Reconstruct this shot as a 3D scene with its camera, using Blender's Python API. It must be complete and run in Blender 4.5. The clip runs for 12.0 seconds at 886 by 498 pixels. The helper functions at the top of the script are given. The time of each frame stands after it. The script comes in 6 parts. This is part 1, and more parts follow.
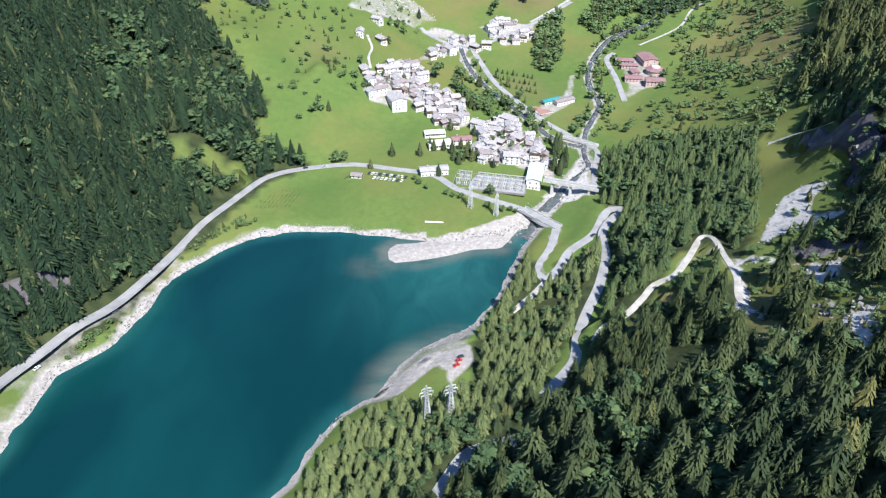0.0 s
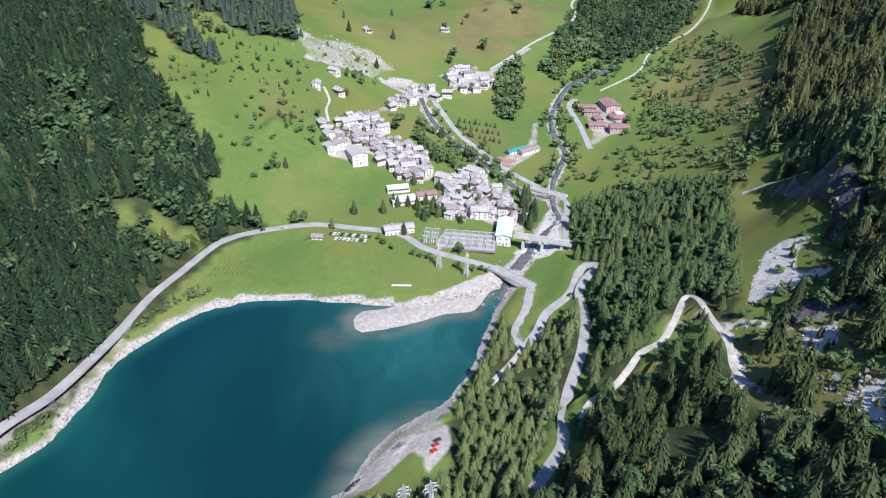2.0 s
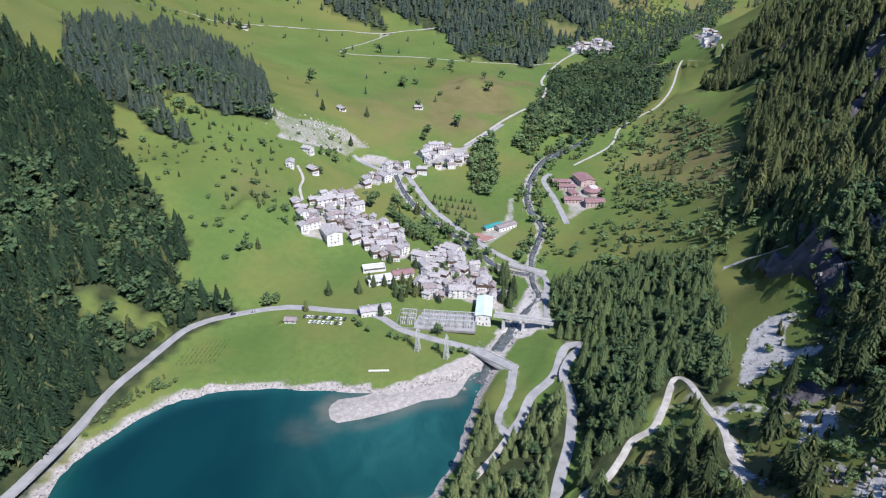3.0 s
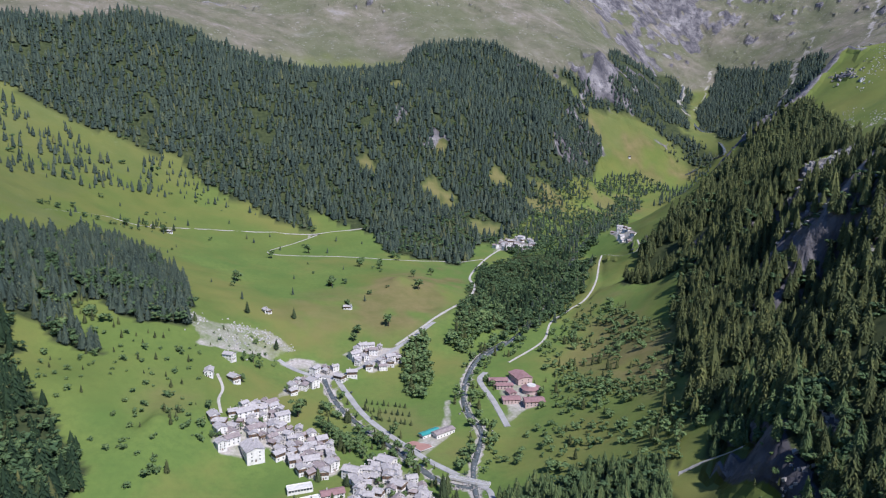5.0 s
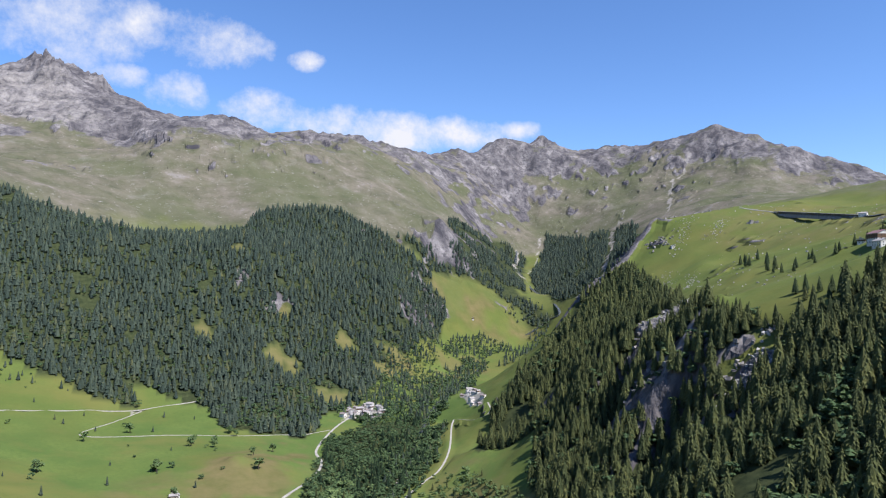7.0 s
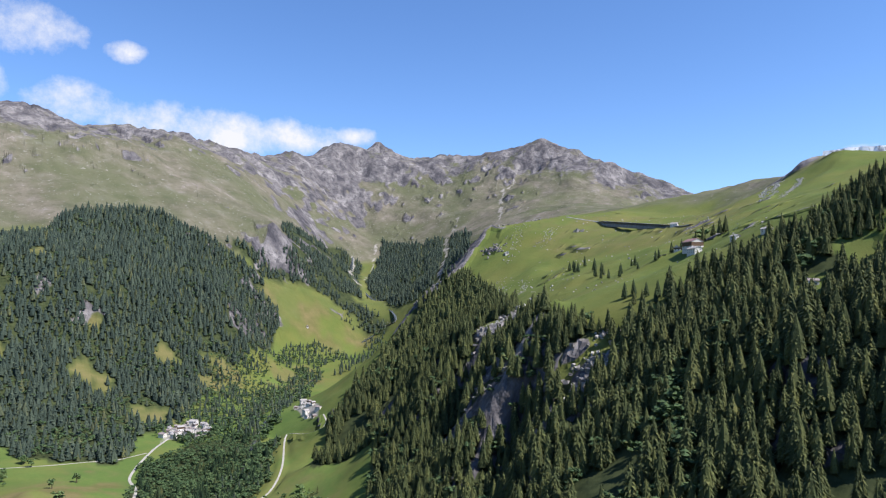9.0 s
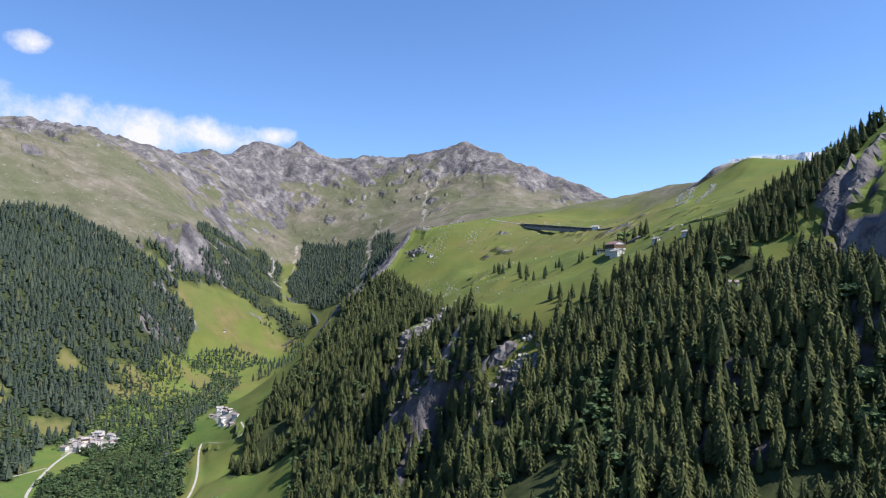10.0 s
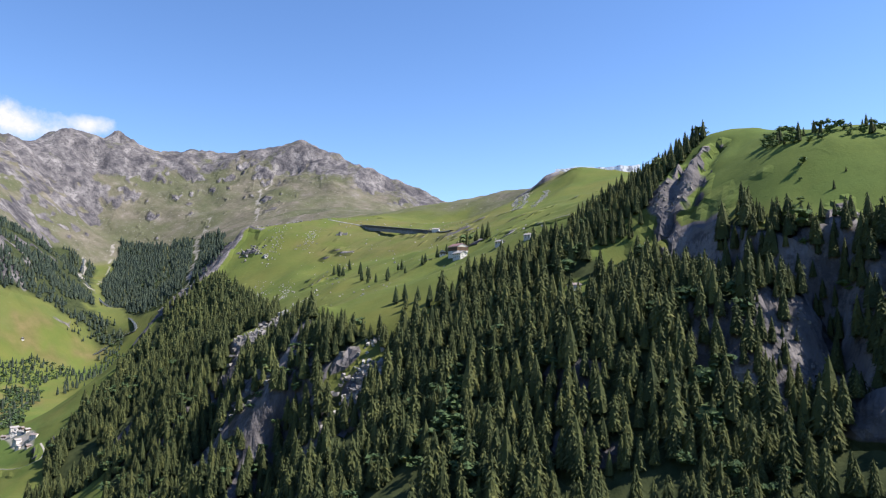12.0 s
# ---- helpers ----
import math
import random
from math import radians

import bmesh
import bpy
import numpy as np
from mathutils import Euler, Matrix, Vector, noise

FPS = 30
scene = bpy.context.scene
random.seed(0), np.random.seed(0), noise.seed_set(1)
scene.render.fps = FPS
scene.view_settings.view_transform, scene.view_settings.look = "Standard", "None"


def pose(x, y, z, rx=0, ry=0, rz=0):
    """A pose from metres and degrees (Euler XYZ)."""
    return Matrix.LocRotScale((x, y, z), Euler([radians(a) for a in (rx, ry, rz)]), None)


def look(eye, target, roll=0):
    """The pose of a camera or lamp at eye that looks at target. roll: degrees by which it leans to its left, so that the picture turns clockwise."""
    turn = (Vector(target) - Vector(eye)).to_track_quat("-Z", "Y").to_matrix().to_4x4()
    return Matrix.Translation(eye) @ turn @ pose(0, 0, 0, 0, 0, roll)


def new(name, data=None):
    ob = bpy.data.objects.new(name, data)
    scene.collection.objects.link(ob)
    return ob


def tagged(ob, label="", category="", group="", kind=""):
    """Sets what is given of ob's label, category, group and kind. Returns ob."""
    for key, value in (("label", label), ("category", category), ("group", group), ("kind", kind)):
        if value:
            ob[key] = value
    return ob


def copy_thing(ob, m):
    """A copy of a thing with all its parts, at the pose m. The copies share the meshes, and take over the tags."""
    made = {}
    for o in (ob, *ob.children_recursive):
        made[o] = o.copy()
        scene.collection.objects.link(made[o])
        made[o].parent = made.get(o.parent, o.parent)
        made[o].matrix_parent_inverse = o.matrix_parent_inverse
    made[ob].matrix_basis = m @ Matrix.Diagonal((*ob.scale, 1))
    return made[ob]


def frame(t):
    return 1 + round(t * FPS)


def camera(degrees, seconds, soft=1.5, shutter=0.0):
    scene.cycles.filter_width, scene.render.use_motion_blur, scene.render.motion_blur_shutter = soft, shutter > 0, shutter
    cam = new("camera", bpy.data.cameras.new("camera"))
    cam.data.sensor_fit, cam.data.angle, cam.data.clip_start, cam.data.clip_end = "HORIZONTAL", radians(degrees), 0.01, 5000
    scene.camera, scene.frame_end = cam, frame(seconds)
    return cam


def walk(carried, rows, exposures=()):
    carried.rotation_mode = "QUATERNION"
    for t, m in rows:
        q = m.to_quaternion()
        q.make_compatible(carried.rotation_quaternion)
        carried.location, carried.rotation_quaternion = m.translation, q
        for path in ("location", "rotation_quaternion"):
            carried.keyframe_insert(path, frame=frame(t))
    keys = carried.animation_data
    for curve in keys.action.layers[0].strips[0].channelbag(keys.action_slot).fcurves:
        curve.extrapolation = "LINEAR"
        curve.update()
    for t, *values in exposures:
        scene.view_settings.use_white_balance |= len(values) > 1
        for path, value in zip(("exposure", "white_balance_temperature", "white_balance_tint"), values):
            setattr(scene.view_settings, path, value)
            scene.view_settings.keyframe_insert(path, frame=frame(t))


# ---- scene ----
cam = camera(65.07, 12.0, soft=1.2)
PATH = [
    (0.0, pose(0.06, 0.00, 300.04, 90, 0, -0.000) @ pose(0, 0, 0, -34.957) @ pose(0, 0, 0, 0, 0, 0.118)),
    (0.5, pose(-1.51, 8.97, 300.18, 90, 0, -0.965) @ pose(0, 0, 0, -34.457) @ pose(0, 0, 0, 0, 0, 0.122)),
    (1.0, pose(-2.77, 17.84, 300.14, 90, 0, -1.914) @ pose(0, 0, 0, -33.956) @ pose(0, 0, 0, 0, 0, 0.175)),
    (1.5, pose(-3.88, 26.47, 300.03, 90, 0, -2.889) @ pose(0, 0, 0, -33.397) @ pose(0, 0, 0, 0, 0, 0.224)),
    (2.0, pose(-4.69, 35.19, 299.99, 90, 0, -3.834) @ pose(0, 0, 0, -31.907) @ pose(0, 0, 0, 0, 0, 0.258)),
    (2.5, pose(-5.04, 43.75, 300.08, 90, 0, -4.815) @ pose(0, 0, 0, -29.388) @ pose(0, 0, 0, 0, 0, 0.220)),
    (4.5, pose(-5.86, 74.30, 300.07, 90, 0, -10.712) @ pose(0, 0, 0, -14.512) @ pose(0, 0, 0, 0, 0, 0.438)),
    (5.0, pose(-5.37, 81.70, 300.07, 90, 0, -12.208) @ pose(0, 0, 0, -10.401) @ pose(0, 0, 0, 0, 0, 0.407)),
    (5.5, pose(-4.53, 89.36, 300.05, 90, 0, -14.854) @ pose(0, 0, 0, -5.543) @ pose(0, 0, 0, 0, 0, 0.379)),
    (6.0, pose(-3.70, 96.82, 300.49, 90, 0, -18.234) @ pose(0, 0, 0, -0.617) @ pose(0, 0, 0, 0, 0, 0.310)),
    (6.5, pose(-3.37, 103.97, 300.88, 90, 0, -21.598) @ pose(0, 0, 0, 2.728) @ pose(0, 0, 0, 0, 0, 0.268)),
    (7.0, pose(-2.54, 111.24, 301.23, 90, 0, -24.899) @ pose(0, 0, 0, 2.984) @ pose(0, 0, 0, 0, 0, 0.190)),
    (9.0, pose(9.03, 141.09, 301.33, 90, 0, -38.487) @ pose(0, 0, 0, 3.525) @ pose(0, 0, 0, 0, 0, -0.163)),
    (9.5, pose(12.72, 148.32, 301.10, 90, 0, -41.652) @ pose(0, 0, 0, 3.627) @ pose(0, 0, 0, 0, 0, -0.210)),
    (10.0, pose(16.34, 155.34, 301.21, 90, 0, -44.894) @ pose(0, 0, 0, 3.690) @ pose(0, 0, 0, 0, 0, -0.298)),
    (10.5, pose(20.20, 161.99, 301.55, 90, 0, -48.256) @ pose(0, 0, 0, 3.733) @ pose(0, 0, 0, 0, 0, -0.371)),
    (11.0, pose(24.40, 168.28, 301.62, 90, 0, -51.841) @ pose(0, 0, 0, 3.771) @ pose(0, 0, 0, 0, 0, -0.425)),
    (11.5, pose(28.89, 174.38, 301.77, 90, 0, -55.384) @ pose(0, 0, 0, 3.770) @ pose(0, 0, 0, 0, 0, -0.435)),
    (12.0, pose(33.62, 180.13, 301.84, 90, 0, -58.443) @ pose(0, 0, 0, 3.789) @ pose(0, 0, 0, 0, 0, -0.434)),
]
walk(cam, PATH, [(0.0, 1.14, 6050, 10), (1.5, 1.03, 6050, 11), (2.5, 0.84, 6000, 14), (4.5, 0.57, 5950, 16), (5.5, 0.6, 5950, 16), (6.5, 0.7, 6200, 14), (9.5, 0.82, 6400, 12), (12.0, 0.92, 6650, 12)])

# ---- light: high summer sun from behind and to the east, clear sky with a bank of clouds over the ridge ----
SUN_AZIMUTH, SUN_HEIGHT = radians(154), radians(52)
sun_dir = Vector((math.sin(SUN_AZIMUTH) * math.cos(SUN_HEIGHT), math.cos(SUN_AZIMUTH) * math.cos(SUN_HEIGHT), math.sin(SUN_HEIGHT)))
sun = new("sun", bpy.data.lights.new("sun", "SUN"))
sun.data.energy, sun.data.angle, sun.data.color = 4.6, radians(0.6), (1.0, 0.95, 0.87)
sun.matrix_world = look(tuple(sun_dir * 900), (0, 0, 0))


def make_sky():
    world = bpy.data.worlds.new("sky")
    world.use_nodes = True
    scene.world = world
    nt = world.node_tree
    nt.nodes.clear()
    sky = nt.nodes.new("ShaderNodeTexSky")
    sky.sky_type, sky.sun_disc = "NISHITA", False
    sky.sun_elevation, sky.sun_rotation = SUN_HEIGHT, SUN_AZIMUTH
    sky.altitude, sky.air_density, sky.dust_density, sky.ozone_density = 1600, 1.0, 0.3, 2.2
    tone = nt.nodes.new("ShaderNodeHueSaturation")
    tone.inputs["Saturation"].default_value = 1.10
    tint = nt.nodes.new("ShaderNodeMix")
    tint.data_type, tint.blend_type = "RGBA", "MULTIPLY"
    tint.inputs[0].default_value, tint.inputs[7].default_value = 1.0, (0.95, 1.0, 1.12, 1)
    nt.links.new(sky.outputs[0], tint.inputs[6])
    nt.links.new(tint.outputs[2], tone.inputs["Color"])

    def calc(op, a, b=0.0, clamp=False):
        n = nt.nodes.new("ShaderNodeMath")
        n.operation, n.use_clamp = op, clamp
        for socket, v in zip(n.inputs, (a, b)):
            if hasattr(v, "is_linked"):
                nt.links.new(v, socket)
            else:
                socket.default_value = v
        return n.outputs[0]

    way = nt.nodes.new("ShaderNodeTexCoord").outputs["Generated"]
    split = nt.nodes.new("ShaderNodeSeparateXYZ")
    nt.links.new(way, split.inputs[0])
    bearing = calc("ARCTAN2", split.outputs[0], split.outputs[1])
    height = calc("ARCSINE", split.outputs[2])
    puff = nt.nodes.new("ShaderNodeTexNoise")
    puff.inputs["Scale"].default_value, puff.inputs["Detail"].default_value, puff.inputs["Roughness"].default_value = 15.0, 8.0, 0.66
    nt.links.new(way, puff.inputs["Vector"])
    cloud = None
    for east, up, wide, tall in CLOUDS:
        dx = calc("DIVIDE", calc("SUBTRACT", bearing, east), wide)
        dy = calc("DIVIDE", calc("SUBTRACT", height, up), tall)
        lump = calc("SUBTRACT", 1.0, calc("ADD", calc("MULTIPLY", dx, dx), calc("MULTIPLY", dy, dy)))
        cloud = lump if cloud is None else calc("MAXIMUM", cloud, lump)
    cover = calc("MULTIPLY", calc("ADD", calc("MAXIMUM", cloud, -1.7), calc("MULTIPLY", calc("SUBTRACT", puff.outputs["Fac"], 0.48), 4.6)), 0.64, True)
    blend = nt.nodes.new("ShaderNodeMix")
    blend.data_type = "RGBA"
    nt.links.new(calc("POWER", cover, 1.2), blend.inputs[0])
    nt.links.new(tone.outputs[0], blend.inputs[6])
    blend.inputs[7].default_value = (4.9, 4.95, 5.15, 1)
    back = nt.nodes.new("ShaderNodeBackground")
    back.inputs[1].default_value = 0.11
    out = nt.nodes.new("ShaderNodeOutputWorld")
    nt.links.new(blend.outputs[2], back.inputs[0])
    nt.links.new(back.outputs[0], out.inputs[0])


CLOUDS = [(-0.0641, 0.3188, 0.1017, 0.0472), (0.0164, 0.333, 0.0325, 0.0325), (0.1218, 0.3237, 0.0716, 0.0358), (0.236, 0.308, 0.026, 0.013), (-0.0037, 0.2702, 0.0366, 0.0163), (0.066, 0.2549, 0.0448, 0.026), (0.1701, 0.2393, 0.057, 0.0309), (0.2584, 0.2219, 0.0651, 0.0293), (0.3565, 0.2159, 0.0895, 0.0277), (0.4712, 0.2156, 0.0895, 0.0244), (0.5358, 0.2196, 0.0407, 0.013), (-0.2341, 0.3117, 0.0488, 0.0488), (1.2221, 0.1748, 0.0244, 0.0073)]  # bearing, height, half width, half height, in radians
make_sky()


# ---- materials ----
MAT = {}


class Nodes:
    """A short way to write a node material."""

    def __init__(self, name, roughness=0.9, metallic=0.0, specular=0.3):
        self.mat = bpy.data.materials.new(name)
        self.mat.use_nodes = True
        self.nt = self.mat.node_tree
        self.bsdf = self.nt.nodes["Principled BSDF"]
        self.bsdf.inputs["Roughness"].default_value = roughness
        self.bsdf.inputs["Metallic"].default_value = metallic
        self.bsdf.inputs["Specular IOR Level"].default_value = specular
        self.where = self.nt.nodes.new("ShaderNodeNewGeometry").outputs["Position"]
        MAT[name] = self.mat

    def put(self, socket, value):
        if hasattr(value, "is_linked"):
            self.nt.links.new(value, socket)
        elif isinstance(value, tuple) and len(value) == 3:
            socket.default_value = (*value, 1)
        else:
            socket.default_value = value

    def noise(self, size, detail=4, rough=0.55, stretch=None, warp=0.0):
        at = self.where
        if stretch:
            m = self.nt.nodes.new("ShaderNodeMapping")
            m.inputs["Scale"].default_value = stretch
            self.nt.links.new(at, m.inputs["Vector"])
            at = m.outputs[0]
        n = self.nt.nodes.new("ShaderNodeTexNoise")
        n.inputs["Scale"].default_value = 1 / size
        n.inputs["Detail"].default_value = detail
        n.inputs["Roughness"].default_value = rough
        n.inputs["Distortion"].default_value = warp
        self.nt.links.new(at, n.inputs["Vector"])
        return n.outputs["Fac"]

    def ramp(self, fac, *stops):
        r = self.nt.nodes.new("ShaderNodeValToRGB")
        for k, (pos, col) in enumerate(stops):
            e = r.color_ramp.elements[k] if k < 2 else r.color_ramp.elements.new(pos)
            e.position = pos
            e.color = (*col, 1) if isinstance(col, tuple) else (col, col, col, 1)
        self.put(r.inputs[0], fac)
        return r.outputs[0]

    def mix(self, fac, a, b):
        m = self.nt.nodes.new("ShaderNodeMix")
        m.data_type = "RGBA"
        for s, v in ((m.inputs[0], fac), (m.inputs[6], a), (m.inputs[7], b)):
            self.put(s, v)
        return m.outputs[2]

    def math(self, op, a, b=0.0, c=0.0, clamp=False):
        m = self.nt.nodes.new("ShaderNodeMath")
        m.operation, m.use_clamp = op, clamp
        for s, v in zip(m.inputs, (a, b, c)):
            self.put(s, v)
        return m.outputs[0]

    def attribute(self, name):
        a = self.nt.nodes.new("ShaderNodeAttribute")
        a.attribute_name = name
        return a.outputs["Fac"]

    def random(self, island=True):
        if island:
            return self.nt.nodes.new("ShaderNodeNewGeometry").outputs["Random Per Island"]
        return self.nt.nodes.new("ShaderNodeObjectInfo").outputs["Random"]

    def bump(self, height, distance, strength=1.0):
        b = self.nt.nodes.new("ShaderNodeBump")
        b.inputs["Distance"].default_value, b.inputs["Strength"].default_value = distance, strength
        self.put(b.inputs["Height"], height)
        self.nt.links.new(b.outputs[0], self.bsdf.inputs["Normal"])

    def colour(self, value):
        self.put(self.bsdf.inputs["Base Color"], value)
        return self


def ground_material():
    m = Nodes("ground", 0.95, specular=0.1)
    wood, rock, gravel, alpine = (m.attribute(k) for k in ("wood", "rock", "gravel", "alpine"))
    grass = m.ramp(m.noise(70, 5), (0.30, (0.075, 0.124, 0.031)), (0.72, (0.118, 0.160, 0.041)))
    grass = m.mix(m.ramp(m.noise(6, 5, 0.75), (0.40, 0.0), (0.70, 0.8)), grass, (0.070, 0.110, 0.030))
    grass = m.mix(m.ramp(m.noise(150, 5, 0.62), (0.46, 0.0), (0.64, 0.8)), grass, (0.140, 0.138, 0.043))
    dry = m.ramp(m.noise(90, 9, 0.68), (0.32, (0.074, 0.078, 0.050)), (0.46, (0.114, 0.107, 0.076)), (0.58, (0.152, 0.135, 0.106)), (0.70, (0.215, 0.196, 0.180)))
    dry = m.mix(m.ramp(m.noise(240, 5, 0.6), (0.42, 0.0), (0.60, 0.65)), dry, (0.078, 0.090, 0.044))
    dry = m.mix(m.ramp(m.noise(13, 5, 0.7), (0.60, 0.0), (0.67, 0.65)), dry, (0.270, 0.252, 0.235))
    dry = m.mix(m.ramp(m.noise(21, 5, 0.7), (0.34, 0.45), (0.43, 0.0)), dry, (0.070, 0.072, 0.042))
    floor = m.ramp(m.noise(9, 5), (0.3, (0.022, 0.032, 0.014)), (0.7, (0.055, 0.066, 0.028)))
    stone = m.ramp(m.noise(60, 7, 0.62, (1, 1, 0.25), 0.4), (0.36, (0.052, 0.050, 0.058)), (0.46, (0.108, 0.101, 0.106)), (0.56, (0.165, 0.154, 0.156)), (0.68, (0.250, 0.235, 0.232)))
    crack = m.ramp(m.noise(16, 6, 0.75), (0.40, 0.75), (0.50, 0.0))
    stone = m.mix(crack, stone, (0.052, 0.050, 0.056))
    pebbles = m.ramp(m.noise(3.0, 7, 0.8), (0.28, (0.185, 0.168, 0.152)), (0.5, (0.295, 0.273, 0.252)), (0.72, (0.440, 0.415, 0.392)))
    edge = m.noise(36, 9, 0.72)

    def sharp(mask, gain=3.2):
        return m.math("ADD", m.math("MULTIPLY", m.math("ADD", mask, m.math("MULTIPLY", edge, 0.9)), gain), -0.95 * gain, clamp=True)

    pasture = m.ramp(m.noise(60, 5), (0.34, (0.086, 0.108, 0.027)), (0.68, (0.120, 0.126, 0.034)))
    col = m.mix(m.ramp(alpine, (0.0, 0.0), (0.55, 0.85)), grass, pasture)
    col = m.mix(m.ramp(alpine, (0.50, 0.0), (0.95, 1.0)), col, dry)
    straw = m.ramp(m.noise(30, 6, 0.65), (0.35, (0.105, 0.098, 0.038)), (0.65, (0.160, 0.128, 0.062)))
    col = m.mix(m.attribute("hay"), col, straw)
    col = m.mix(wood, col, floor)
    broad = m.noise(85, 8, 0.66, (1, 1, 0.6))
    rocky = m.math("ADD", m.math("MULTIPLY", m.math("ADD", rock, m.math("MULTIPLY", broad, 0.9)), 7.0), -0.98 * 7.0, clamp=True)
    col = m.mix(rocky, col, stone)
    col = m.mix(sharp(gravel), col, pebbles)
    rubble = m.ramp(m.noise(5.0, 9, 0.85), (0.34, (0.170, 0.163, 0.152)), (0.50, (0.380, 0.366, 0.346)), (0.70, (0.540, 0.525, 0.500)))
    col = m.mix(sharp(m.attribute("scree")), col, rubble)
    m.colour(col)
    rough_rock = m.math("MULTIPLY", m.noise(75, 6, 0.55, (1, 1, 0.45)), m.math("ADD", m.math("MULTIPLY", m.math("MAXIMUM", rock, m.math("MULTIPLY", alpine, 0.24)), 34.0), 0.6))
    m.bump(m.math("ADD", rough_rock, m.math("MULTIPLY", m.noise(1.6, 4), 0.25)), 1.0, 0.9)


def water_material():
    m = Nodes("water", 0.10, specular=0.22)
    deep = m.ramp(m.noise(120, 3, 0.5, (1.5, 0.6, 1), 0.5), (0.40, (0.0020, 0.024, 0.028)), (0.72, (0.0040, 0.042, 0.043)))
    shallow = m.math("MULTIPLY", m.attribute("shallow"), m.ramp(m.noise(38, 5, 0.6, (1.4, 0.7, 1), 0.8), (0.3, 0.35), (0.7, 1.0)))
    milky = m.mix(shallow, deep, (0.022, 0.105, 0.098))
    cloudy = m.math("MULTIPLY", m.attribute("silt"), m.ramp(m.noise(30, 5, 0.6, (0.6, 1.3, 1), 0.8), (0.3, 0.2), (0.62, 1.0)))
    m.colour(m.mix(cloudy, milky, (0.150, 0.140, 0.112)))
    m.bump(m.noise(2.2, 3), 0.03, 0.25)


def simple(name, low, high, size=3.0, rough=0.85, detail=5, bump=0.0, metallic=0.0, specular=0.3):
    m = Nodes(name, rough, metallic, specular)
    m.colour(m.ramp(m.noise(size, detail, 0.65), (0.3, low), (0.7, high)))
    if bump:
        m.bump(m.noise(size * 0.4, 5, 0.7), bump)
    return m


def leafy(name, low, high, island=True, amber=(0.14, 0.14, 0.05), amber_from=0.90):
    m = Nodes(name, 0.85, specular=0.15)
    col = m.ramp(m.random(island), (0.0, low), (amber_from, high), (1.0, amber))
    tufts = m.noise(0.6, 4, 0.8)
    # dark flecks where the noise is low: shade between tufts painted into the colour
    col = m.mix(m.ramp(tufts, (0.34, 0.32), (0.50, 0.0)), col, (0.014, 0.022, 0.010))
    col = m.mix(m.ramp(m.noise(11, 2), (0.42, 0.0), (0.62, 0.55)), col, low)
    m.colour(m.mix(m.ramp(m.noise(90, 4), (0.35, 0.0), (0.7, 0.45)), col, low))
    m.bump(tufts, 0.4, 0.6)


ground_material()
water_material()
simple("asphalt", (0.20, 0.197, 0.195), (0.31, 0.306, 0.300), 9, 0.9)
simple("track", (0.24, 0.225, 0.20), (0.42, 0.40, 0.365), 5, 0.95)
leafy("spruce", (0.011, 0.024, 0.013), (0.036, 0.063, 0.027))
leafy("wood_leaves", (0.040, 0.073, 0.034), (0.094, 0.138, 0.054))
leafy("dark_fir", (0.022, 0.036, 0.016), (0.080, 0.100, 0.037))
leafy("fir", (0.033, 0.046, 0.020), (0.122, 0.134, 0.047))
# paler and bluer than spruce: distance haze is put into the foliage colour
leafy("hazy_spruce", (0.033, 0.050, 0.041), (0.088, 0.113, 0.077))
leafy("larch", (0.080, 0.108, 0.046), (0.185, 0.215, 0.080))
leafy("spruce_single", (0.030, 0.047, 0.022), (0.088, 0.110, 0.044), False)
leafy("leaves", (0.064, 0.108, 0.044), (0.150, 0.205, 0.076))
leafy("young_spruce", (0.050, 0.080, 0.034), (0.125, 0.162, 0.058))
simple("bark", (0.045, 0.032, 0.022), (0.11, 0.085, 0.06), 0.5, 0.95, bump=0.03)


